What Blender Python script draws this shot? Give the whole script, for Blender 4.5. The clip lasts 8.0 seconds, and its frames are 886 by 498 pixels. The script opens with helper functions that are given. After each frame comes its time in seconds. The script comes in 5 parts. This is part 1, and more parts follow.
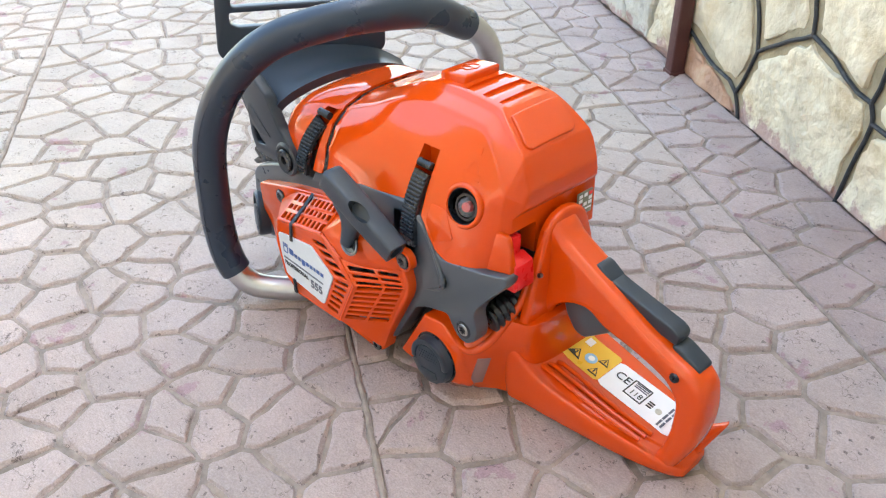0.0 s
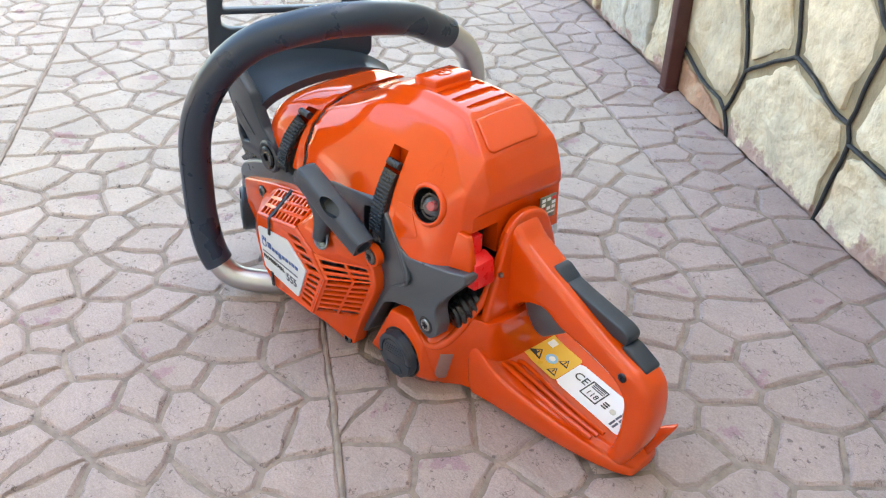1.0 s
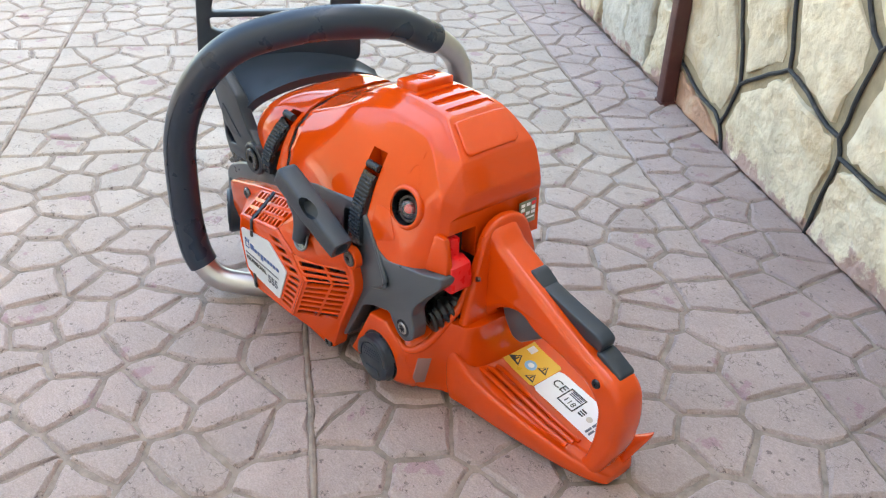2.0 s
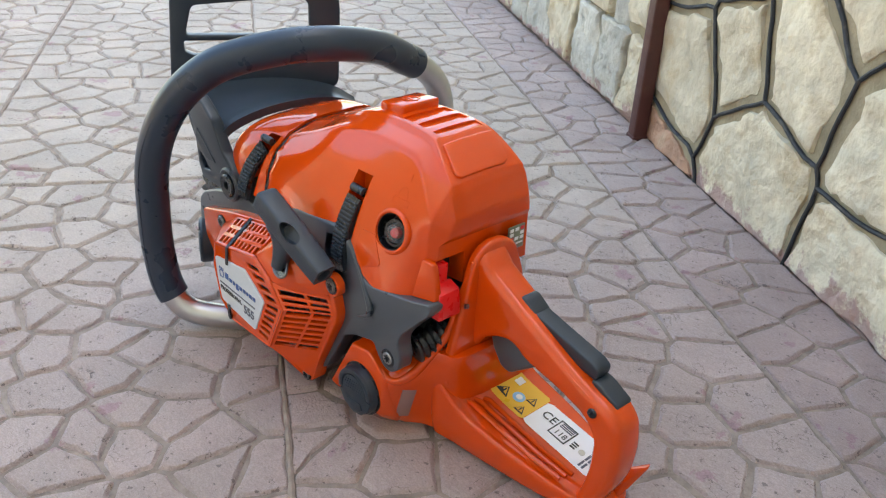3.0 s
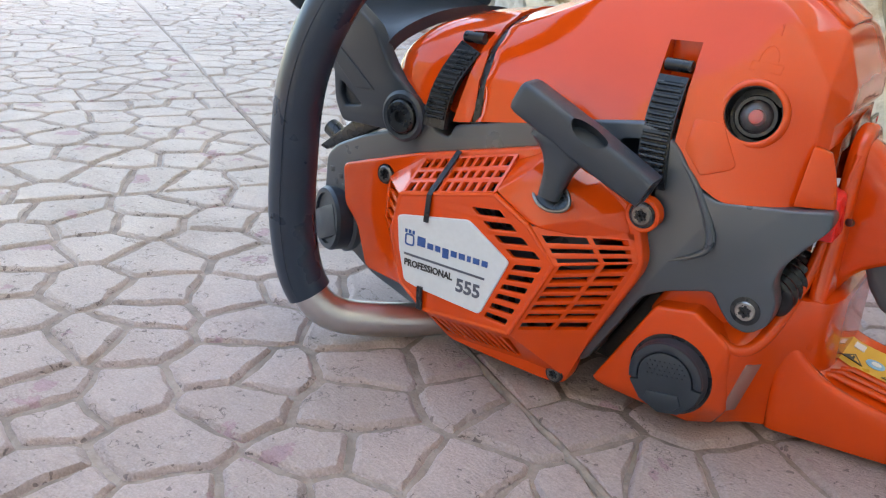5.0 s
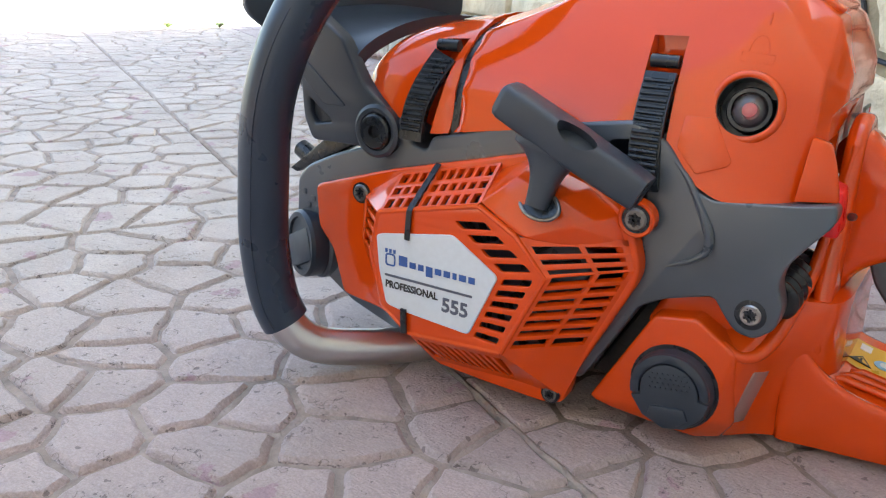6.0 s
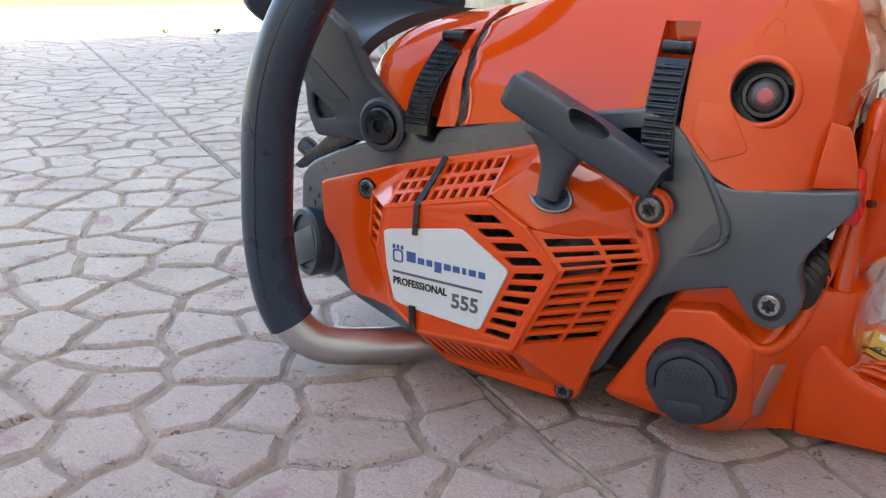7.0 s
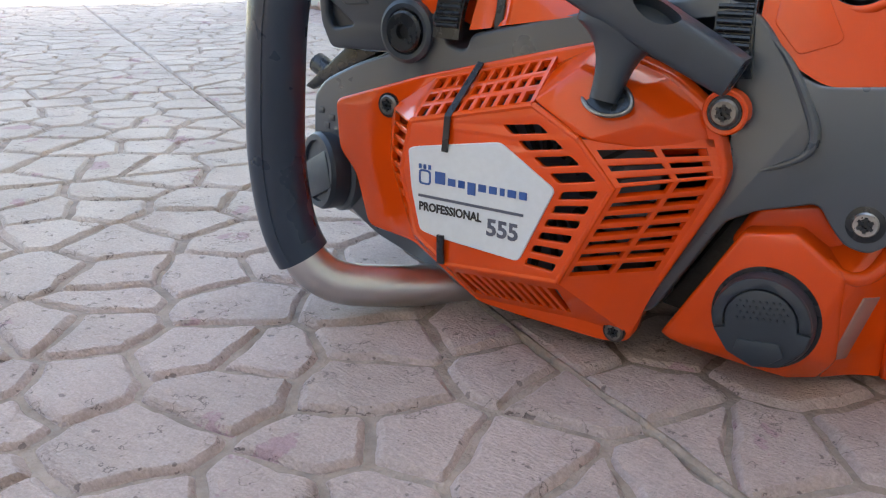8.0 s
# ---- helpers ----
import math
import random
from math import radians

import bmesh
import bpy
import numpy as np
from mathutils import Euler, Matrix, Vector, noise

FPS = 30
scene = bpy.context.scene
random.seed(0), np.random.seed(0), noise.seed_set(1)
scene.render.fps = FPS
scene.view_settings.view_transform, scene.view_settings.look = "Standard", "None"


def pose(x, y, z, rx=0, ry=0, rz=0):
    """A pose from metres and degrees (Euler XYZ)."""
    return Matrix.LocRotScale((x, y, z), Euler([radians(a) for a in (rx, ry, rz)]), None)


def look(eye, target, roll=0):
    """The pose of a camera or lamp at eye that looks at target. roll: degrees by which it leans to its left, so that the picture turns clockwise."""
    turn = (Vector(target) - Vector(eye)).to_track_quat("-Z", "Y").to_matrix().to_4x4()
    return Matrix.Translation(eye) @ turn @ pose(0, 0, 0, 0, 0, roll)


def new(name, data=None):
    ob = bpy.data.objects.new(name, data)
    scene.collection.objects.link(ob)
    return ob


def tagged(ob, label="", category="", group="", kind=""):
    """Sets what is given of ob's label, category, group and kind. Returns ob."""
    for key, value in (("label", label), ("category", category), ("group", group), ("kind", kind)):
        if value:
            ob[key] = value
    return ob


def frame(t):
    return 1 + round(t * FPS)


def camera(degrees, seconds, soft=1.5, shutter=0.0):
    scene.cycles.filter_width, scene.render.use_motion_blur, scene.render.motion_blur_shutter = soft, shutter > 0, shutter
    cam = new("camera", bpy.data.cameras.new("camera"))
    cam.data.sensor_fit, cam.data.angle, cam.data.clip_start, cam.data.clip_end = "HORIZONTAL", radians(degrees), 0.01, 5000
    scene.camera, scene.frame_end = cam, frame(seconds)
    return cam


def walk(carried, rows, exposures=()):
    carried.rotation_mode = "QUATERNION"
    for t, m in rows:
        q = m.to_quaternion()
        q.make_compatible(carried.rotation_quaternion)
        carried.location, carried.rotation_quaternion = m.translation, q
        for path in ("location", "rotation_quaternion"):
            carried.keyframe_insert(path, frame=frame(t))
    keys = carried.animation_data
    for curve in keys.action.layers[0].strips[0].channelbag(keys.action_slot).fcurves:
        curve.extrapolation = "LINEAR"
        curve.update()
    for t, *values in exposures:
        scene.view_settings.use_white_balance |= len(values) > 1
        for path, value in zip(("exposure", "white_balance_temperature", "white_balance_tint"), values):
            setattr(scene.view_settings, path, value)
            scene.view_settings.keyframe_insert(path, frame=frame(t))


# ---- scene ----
cam = camera(54.5, 8.0, soft=1.2)
PATH = [
    (0, (0.419, -0.377, 0.549), (-0.795, 0.75, -0.572), 0.1),
    (0.5, (0.45, -0.383, 0.556), (-0.782, 0.738, -0.551), 1.1),
    (1, (0.471, -0.364, 0.554), (-0.784, 0.743, -0.542), 1.5),
    (1.5, (0.493, -0.345, 0.552), (-0.786, 0.743, -0.535), 1.7),
    (3, (0.467, -0.354, 0.519), (-0.797, 0.85, -0.456), 3.5),
    (3.5, (0.392, -0.442, 0.495), (-0.801, 0.885, -0.407), 4.1),
    (4, (0.296, -0.485, 0.439), (-0.836, 0.933, -0.403), 4.4),
    (4.1, (0.272, -0.485, 0.422), (-0.846, 0.952, -0.406), 4.6),
    (4.5, (0.176, -0.466, 0.339), (-0.9, 1.031, -0.438), 4.3),
    (4.7, (0.152, -0.452, 0.312), (-0.918, 1.057, -0.447), 4.1),
    (5.8, (0.118, -0.424, 0.269), (-0.913, 1.159, -0.388), 1.9),
    (6, (0.114, -0.421, 0.268), (-0.912, 1.166, -0.386), 1.5),
    (6.5, (0.104, -0.416, 0.26), (-0.921, 1.179, -0.378), 1.1),
    (7, (0.105, -0.417, 0.259), (-0.922, 1.174, -0.385), 0.7),
    (7.5, (0.096, -0.417, 0.242), (-0.934, 1.164, -0.42), 0.7),
    (8, (0.067, -0.382, 0.207), (-0.967, 1.189, -0.472), 0.8),
]
# seconds, stops, kelvin, tint
EXPOSURES = [(0, 3.17, 7350, 2.5), (1.5, 3.03, 7350, 2.5), (3.0, 2.66, 7350, 2.5), (3.5, 2.40, 7300, 3), (4.5, 2.78, 7050, 4), (6.5, 2.73, 6950, 5), (8, 2.60, 6950, 5)]
walk(cam, [(t, look(eye, target, roll)) for t, eye, target, roll in PATH], EXPOSURES)

from mathutils.bvhtree import BVHTree

# ---- world, sun, exposure ----
WALL_P = Vector((0.119, 0.586, 0.0))          # a point at the wall's foot
ALONG = Vector((-0.868, 0.497, 0.0)).normalized()
INTO = Vector((0.497, 0.868, 0.0)).normalized()


def plan(a, d, z=0.0):
    """World place from metres along the wall, metres in front of it (d > 0 is the yard) and height."""
    return WALL_P + ALONG * a - INTO * d + Vector((0, 0, z))


SUN_EL = 52.0
sun_from = Vector((0.44, 0.90, 0)).normalized() * math.cos(radians(SUN_EL)) + Vector((0, 0, math.sin(radians(SUN_EL))))
world = bpy.data.worlds.new("sky")
scene.world = world
world.use_nodes = True
wn, wl = world.node_tree.nodes, world.node_tree.links
wn.clear()
sky = wn.new("ShaderNodeTexSky")
sky.sky_type, sky.sun_disc = "NISHITA", False
sky.sun_elevation = radians(SUN_EL)
sky.sun_rotation = math.atan2(sun_from.x, sun_from.y)
sky.air_density, sky.dust_density, sky.ozone_density = 1.0, 2.5, 0.6
bg = wn.new("ShaderNodeBackground")
bg.inputs["Strength"].default_value = 0.15
out = wn.new("ShaderNodeOutputWorld")
wl.new(sky.outputs[0], bg.inputs[0])
wl.new(bg.outputs[0], out.inputs[0])

sun_data = bpy.data.lights.new("sun", "SUN")
sun_data.energy, sun_data.angle, sun_data.color = 4.0, radians(0.5), (1.0, 0.95, 0.87)
sun = new("sun", sun_data)
sun.matrix_world = look(sun_from * 20, (0, 0, 0))


# ---- materials ----
def mat(name, color, rough=0.5, metal=0.0, spec=0.5, coat=0.0, vary=0.12, scale=40.0, bump=0.0, bump_scale=300.0, bump_dist=0.002, rough_vary=0.08,
        dirt=None, dirt_amount=0.0, dirt_scale=25.0, dirt_from=0.55, rand=0.0, transmission=0.0, coat_rough=0.05):
    """A principled surface with two scales of tone, fine relief and stains."""
    m = bpy.data.materials.new(name)
    m.use_nodes = True
    n, l = m.node_tree.nodes, m.node_tree.links
    b = n["Principled BSDF"]
    geo = n.new("ShaderNodeNewGeometry")
    n1 = n.new("ShaderNodeTexNoise")
    n1.inputs["Scale"].default_value, n1.inputs["Detail"].default_value = scale, 6
    l.new(geo.outputs["Position"], n1.inputs["Vector"])
    mul = n.new("ShaderNodeMapRange")
    mul.inputs[1].default_value, mul.inputs[2].default_value = 0.3, 0.7
    mul.inputs[3].default_value, mul.inputs[4].default_value = 1 - vary, 1 + vary
    l.new(n1.outputs["Fac"], mul.inputs[0])
    hsv = n.new("ShaderNodeHueSaturation")
    hsv.inputs["Color"].default_value = (*color, 1)
    val = mul.outputs[0]
    if rand:
        info = n.new("ShaderNodeObjectInfo")
        r = n.new("ShaderNodeMapRange")
        r.inputs[3].default_value, r.inputs[4].default_value = 1 - rand, 1 + rand
        l.new(info.outputs["Random"], r.inputs[0])
        mm = n.new("ShaderNodeMath")
        mm.operation = "MULTIPLY"
        l.new(val, mm.inputs[0])
        l.new(r.outputs[0], mm.inputs[1])
        val = mm.outputs[0]
    l.new(val, hsv.inputs["Value"])
    col = hsv.outputs[0]
    if dirt:
        n2 = n.new("ShaderNodeTexNoise")
        n2.inputs["Scale"].default_value, n2.inputs["Detail"].default_value = dirt_scale, 8
        n2.inputs["Roughness"].default_value = 0.65
        l.new(geo.outputs["Position"], n2.inputs["Vector"])
        ramp = n.new("ShaderNodeMapRange")
        ramp.inputs[1].default_value, ramp.inputs[2].default_value = dirt_from, dirt_from + 0.17
        ramp.inputs[4].default_value = dirt_amount
        l.new(n2.outputs["Fac"], ramp.inputs[0])
        mix = n.new("ShaderNodeMixRGB")
        mix.inputs[2].default_value = (*dirt, 1)
        l.new(ramp.outputs[0], mix.inputs[0])
        l.new(col, mix.inputs[1])
        col = mix.outputs[0]
    l.new(col, b.inputs["Base Color"])
    rr = n.new("ShaderNodeMapRange")
    rr.inputs[1].default_value, rr.inputs[2].default_value = 0.3, 0.7
    rr.inputs[3].default_value, rr.inputs[4].default_value = max(rough - rough_vary, 0.02), min(rough + rough_vary, 1)
    n3 = n.new("ShaderNodeTexNoise")
    n3.inputs["Scale"].default_value, n3.inputs["Detail"].default_value = scale * 2.3, 4
    l.new(geo.outputs["Position"], n3.inputs["Vector"])
    l.new(n3.outputs["Fac"], rr.inputs[0])
    l.new(rr.outputs[0], b.inputs["Roughness"])
    b.inputs["Metallic"].default_value = metal
    b.inputs["Specular IOR Level"].default_value = spec
    b.inputs["Coat Weight"].default_value = coat
    b.inputs["Coat Roughness"].default_value = coat_rough
    b.inputs["Transmission Weight"].default_value = transmission
    if bump:
        n4 = n.new("ShaderNodeTexNoise")
        n4.inputs["Scale"].default_value, n4.inputs["Detail"].default_value = bump_scale, 9 if bump_dist > 0.003 else 5
        l.new(geo.outputs["Position"], n4.inputs["Vector"])
        bp = n.new("ShaderNodeBump")
        bp.inputs["Strength"].default_value, bp.inputs["Distance"].default_value = bump, bump_dist
        l.new(n4.outputs["Fac"], bp.inputs["Height"])
        l.new(bp.outputs[0], b.inputs["Normal"])
    return m


ORANGE = mat("orange_plastic", (0.66, 0.065, 0.0050), 0.09, spec=0.4, coat=0.22, coat_rough=0.015, vary=0.03, scale=25, rough_vary=0.05)
GREY = mat("grey_plastic", (0.055, 0.067, 0.085), 0.30, spec=0.8, vary=0.03, scale=18, rough_vary=0.03)
GUARD = mat("guard_plastic", (0.026, 0.036, 0.052), 0.34, vary=0.03, scale=18, rough_vary=0.03)
GREY_DARK = mat("dark_grey_plastic", (0.022, 0.031, 0.045), 0.42, vary=0.08, scale=30, bump=0.06, bump_scale=900)
BLACK = mat("black_plastic", (0.013, 0.016, 0.021), 0.28, vary=0.1, scale=40, bump=0.03, bump_scale=900)
RUBBER = mat("black_rubber_grip", (0.017, 0.030, 0.054), 0.30, vary=0.05, scale=15)
LEATHERY = mat("grained_black_plastic", (0.029, 0.039, 0.055), 0.38, vary=0.08, scale=40, bump=0.10, bump_scale=1800)
ALU = mat("brushed_tube", (0.58, 0.57, 0.57), 0.33, metal=1.0, vary=0.05, scale=60, rough_vary=0.04)
BOLT = mat("bolt_steel", (0.42, 0.41, 0.40), 0.34, metal=1.0, vary=0.2, scale=300)
STEEL = mat("screw_steel", (0.21, 0.205, 0.20), 0.38, metal=1.0, vary=0.25, scale=300)
SILVER = mat("silver_label", (0.60, 0.635, 0.68), 0.42, vary=0.03, scale=300, bump=0.02, bump_scale=1500)
WHITE = mat("white_label", (0.80, 0.81, 0.84), 0.35, vary=0.02)
YELLOW = mat("yellow_label", (0.78, 0.45, 0.03), 0.35, vary=0.03)
INK_BLUE = mat("blue_ink", (0.03, 0.09, 0.30), 0.4, vary=0.03)
INK_GREY = mat("grey_ink", (0.09, 0.10, 0.14), 0.4, vary=0.03)
INK_BLACK = mat("black_ink", (0.015, 0.015, 0.018), 0.4, vary=0.03)
SKY_INK = mat("light_blue_ink", (0.25, 0.50, 0.75), 0.4, vary=0.03)
RED = mat("red_plastic", (0.75, 0.015, 0.02), 0.30, vary=0.04, bump=0.05, bump_scale=700)
BULB = mat("clear_bulb", (0.85, 0.80, 0.80), 0.06, vary=0.05, transmission=0.9)
REFLECT = mat("smoky_pink_lens", (0.30, 0.16, 0.145), 0.10, spec=0.9, vary=0.05)
# near-black for inner parts: the engine space's shade is in the colour
INSIDE = mat("engine_shade_dark", (0.010, 0.010, 0.010), 0.6, vary=0.3, scale=120, bump=0.3, bump_scale=300)
CONCRETE = mat("joint_concrete", (0.29, 0.228, 0.190), 0.85, vary=0.28, scale=70, bump=1.0, bump_scale=420, dirt=(0.17, 0.135, 0.105), dirt_amount=0.7, dirt_scale=18, dirt_from=0.52)
TAG = mat("olive_tag", (0.17, 0.18, 0.13), 0.4, vary=0.1)


def paving_mat(name, color, far_color=None):
    """Trowelled, flaking coloured concrete: broad tone, grain, brush marks and mauve patches of paint."""
    m = mat(name, color, 0.60, spec=0.32, vary=0.13, scale=7, rough_vary=0.1, dirt=(0.30, 0.20, 0.175), dirt_amount=0.45, dirt_scale=5, rand=0.06)
    n, l = m.node_tree.nodes, m.node_tree.links
    b = n["Principled BSDF"]
    geo = n.new("ShaderNodeNewGeometry")
    base = b.inputs["Base Color"].links[0].from_socket
    if far_color:
        # the colour blends to a second tone towards the open end of the yard
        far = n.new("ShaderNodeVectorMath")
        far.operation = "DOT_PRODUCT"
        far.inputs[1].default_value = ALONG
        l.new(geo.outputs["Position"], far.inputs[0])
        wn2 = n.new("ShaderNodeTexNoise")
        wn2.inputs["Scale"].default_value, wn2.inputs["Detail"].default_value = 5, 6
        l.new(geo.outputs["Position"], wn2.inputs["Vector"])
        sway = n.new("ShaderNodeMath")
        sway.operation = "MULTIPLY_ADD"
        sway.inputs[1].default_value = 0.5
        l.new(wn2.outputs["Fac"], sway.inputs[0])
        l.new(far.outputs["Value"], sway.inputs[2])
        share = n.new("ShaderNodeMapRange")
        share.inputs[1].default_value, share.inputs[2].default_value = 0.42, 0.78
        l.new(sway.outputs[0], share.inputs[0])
        far_mix = n.new("ShaderNodeMixRGB")
        far_mix.inputs[2].default_value = (*far_color, 1)
        l.new(share.outputs[0], far_mix.inputs[0])
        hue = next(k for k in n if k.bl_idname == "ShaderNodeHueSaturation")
        far_mix.inputs[1].default_value = (*color, 1)
        l.new(far_mix.outputs[0], hue.inputs["Color"])
    flake = n.new("ShaderNodeTexNoise")
    flake.inputs["Scale"].default_value, flake.inputs["Detail"].default_value, flake.inputs["Roughness"].default_value = 16, 7, 0.6
    l.new(geo.outputs["Position"], flake.inputs["Vector"])
    step = n.new("ShaderNodeMapRange")
    step.inputs[1].default_value, step.inputs[2].default_value, step.inputs[4].default_value = 0.628, 0.634, 0.55
    l.new(flake.outputs["Fac"], step.inputs[0])
    mix = n.new("ShaderNodeMixRGB")
    mix.inputs[2].default_value = (color[0] * 0.82, color[1] * 0.58, color[2] * 0.76, 1)
    l.new(step.outputs[0], mix.inputs[0])
    l.new(base, mix.inputs[1])
    # small pits, the shade inside them put into the colour
    pit_noise = n.new("ShaderNodeTexNoise")
    pit_noise.inputs["Scale"].default_value, pit_noise.inputs["Detail"].default_value = 130, 3
    l.new(geo.outputs["Position"], pit_noise.inputs["Vector"])
    gs = n.new("ShaderNodeMapRange")
    gs.inputs[1].default_value, gs.inputs[2].default_value, gs.inputs[4].default_value = 0.672, 0.685, 0.65
    l.new(pit_noise.outputs["Fac"], gs.inputs[0])
    mix2 = n.new("ShaderNodeMixRGB")
    mix2.inputs[2].default_value = (0.13, 0.10, 0.09, 1)
    l.new(gs.outputs[0], mix2.inputs[0])
    l.new(mix.outputs[0], mix2.inputs[1])
    l.new(mix2.outputs[0], b.inputs["Base Color"])
    # fine mottling of the worn skin, its hollows coloured darker as shade
    fine = n.new("ShaderNodeTexNoise")
    fine.inputs["Scale"].default_value, fine.inputs["Detail"].default_value, fine.inputs["Roughness"].default_value = 620, 6, 0.75
    l.new(geo.outputs["Position"], fine.inputs["Vector"])
    fr = n.new("ShaderNodeMapRange")
    fr.inputs[1].default_value, fr.inputs[2].default_value, fr.inputs[3].default_value, fr.inputs[4].default_value = 0.40, 0.60, 0.86, 1.09
    l.new(fine.outputs["Fac"], fr.inputs[0])
    tone = n.new("ShaderNodeHueSaturation")
    l.new(mix2.outputs[0], tone.inputs["Color"])
    # chiselled, streaky tone a few millimetres across
    cm = n.new("ShaderNodeMapping")
    cm.inputs["Rotation"].default_value, cm.inputs["Scale"].default_value = (0, 0, 0.9), (110, 330, 110)
    l.new(geo.outputs["Position"], cm.inputs["Vector"])
    cn = n.new("ShaderNodeTexNoise")
    cn.inputs["Scale"].default_value, cn.inputs["Detail"].default_value, cn.inputs["Roughness"].default_value = 1.0, 8, 0.72
    l.new(cm.outputs[0], cn.inputs["Vector"])
    cr = n.new("ShaderNodeMapRange")
    cr.inputs[1].default_value, cr.inputs[2].default_value, cr.inputs[3].default_value, cr.inputs[4].default_value = 0.34, 0.66, 0.92, 1.07
    l.new(cn.outputs["Fac"], cr.inputs[0])
    ct = n.new("ShaderNodeMath")
    ct.operation = "MULTIPLY"
    l.new(fr.outputs[0], ct.inputs[0])
    l.new(cr.outputs[0], ct.inputs[1])
    l.new(ct.outputs[0], tone.inputs["Value"])
    # edges of flaking skin: thin curved lines, in patches
    fl = n.new("ShaderNodeTexNoise")
    fl.inputs["Scale"].default_value, fl.inputs["Detail"].default_value, fl.inputs["Roughness"].default_value = 38, 8, 0.55
    l.new(geo.outputs["Position"], fl.inputs["Vector"])
    off = n.new("ShaderNodeMath")
    off.operation = "SUBTRACT"
    off.inputs[1].default_value = 0.60
    l.new(fl.outputs["Fac"], off.inputs[0])
    ab = n.new("ShaderNodeMath")
    ab.operation = "ABSOLUTE"
    l.new(off.outputs[0], ab.inputs[0])
    line = n.new("ShaderNodeMapRange")
    line.inputs[1].default_value, line.inputs[2].default_value, line.inputs[3].default_value, line.inputs[4].default_value = 0.002, 0.008, 0.85, 0.0
    l.new(ab.outputs[0], line.inputs[0])
    mask = n.new("ShaderNodeTexNoise")
    mask.inputs["Scale"].default_value = 23
    l.new(geo.outputs["Position"], mask.inputs["Vector"])
    mk = n.new("ShaderNodeMapRange")
    mk.inputs[1].default_value, mk.inputs[2].default_value = 0.42, 0.50
    l.new(mask.outputs["Fac"], mk.inputs[0])
    both_f = n.new("ShaderNodeMath")
    both_f.operation = "MULTIPLY"
    l.new(line.outputs[0], both_f.inputs[0])
    l.new(mk.outputs[0], both_f.inputs[1])
    mix3 = n.new("ShaderNodeMixRGB")
    mix3.inputs[2].default_value = (0.14, 0.105, 0.095, 1)
    l.new(both_f.outputs[0], mix3.inputs[0])
    l.new(tone.outputs[0], mix3.inputs[1])
    l.new(mix3.outputs[0], b.inputs["Base Color"])
    # relief: broad waves, brush strokes across, grain
    h1 = n.new("ShaderNodeTexNoise")
    h1.inputs["Scale"].default_value, h1.inputs["Detail"].default_value, h1.inputs["Roughness"].default_value = 42, 12, 0.66
    l.new(geo.outputs["Position"], h1.inputs["Vector"])
    mp = n.new("ShaderNodeMapping")
    mp.inputs["Rotation"].default_value = (0, 0, 0.9)
    mp.inputs["Scale"].default_value = (260, 850, 260)
    l.new(geo.outputs["Position"], mp.inputs["Vector"])
    h2 = n.new("ShaderNodeTexNoise")
    h2.inputs["Scale"].default_value, h2.inputs["Detail"].default_value = 1.0, 4
    l.new(mp.outputs[0], h2.inputs["Vector"])
    add = n.new("ShaderNodeMath")
    add.operation = "MULTIPLY_ADD"
    add.inputs[1].default_value = 0.30
    l.new(h2.outputs["Fac"], add.inputs[0])
    l.new(h1.outputs["Fac"], add.inputs[2])
    bp = n.new("ShaderNodeBump")
    bp.inputs["Strength"].default_value, bp.inputs["Distance"].default_value = 1.0, 0.006
    # pits and flaked skin lie lower
    low = n.new("ShaderNodeMath")
    low.operation = "MULTIPLY_ADD"
    low.inputs[1].default_value = -0.35
    l.new(gs.outputs[0], low.inputs[0])
    l.new(add.outputs[0], low.inputs[2])
    skin = n.new("ShaderNodeMath")
    skin.operation = "MULTIPLY_ADD"
    skin.inputs[1].default_value = -0.16
    l.new(step.outputs[0], skin.inputs[0])
    l.new(low.outputs[0], skin.inputs[2])
    rough = n.new("ShaderNodeMath")
    rough.operation = "MULTIPLY_ADD"
    rough.inputs[1].default_value = 0.16
    l.new(fine.outputs["Fac"], rough.inputs[0])
    l.new(skin.outputs[0], rough.inputs[2])
    lines = n.new("ShaderNodeMath")
    lines.operation = "MULTIPLY_ADD"
    lines.inputs[1].default_value = -0.12
    l.new(both_f.outputs[0], lines.inputs[0])
    l.new(rough.outputs[0], lines.inputs[2])
    l.new(lines.outputs[0], bp.inputs["Height"])
    l.new(bp.outputs[0], b.inputs["Normal"])
    return m


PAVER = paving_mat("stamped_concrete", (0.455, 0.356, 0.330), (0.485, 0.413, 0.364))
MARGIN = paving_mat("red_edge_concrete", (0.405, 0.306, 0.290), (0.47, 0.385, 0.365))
PALE = mat("pale_concrete", (0.70, 0.67, 0.62), 0.9, vary=0.06, scale=3, bump=0.2, bump_scale=80)
GRASS_DRY = mat("dry_grass", (0.17, 0.15, 0.032), 0.95, vary=0.2, scale=8, bump=0.5, bump_scale=60)
LEAF = mat("weed_leaf", (0.13, 0.20, 0.04), 0.6, vary=0.2, scale=60)
STONE = mat("cream_limestone", (0.64, 0.565, 0.425), 0.85, vary=0.20, scale=22, bump=1.0, bump_scale=60, bump_dist=0.007, dirt=(0.50, 0.38, 0.22), dirt_amount=0.75, dirt_scale=14, dirt_from=0.53, rand=0.10)
STONE_RED = mat("reddish_limestone", (0.47, 0.28, 0.19), 0.85, vary=0.2, scale=20, bump=0.9, bump_scale=60, bump_dist=0.010, dirt=(0.55, 0.45, 0.33), dirt_amount=0.6, dirt_scale=20)
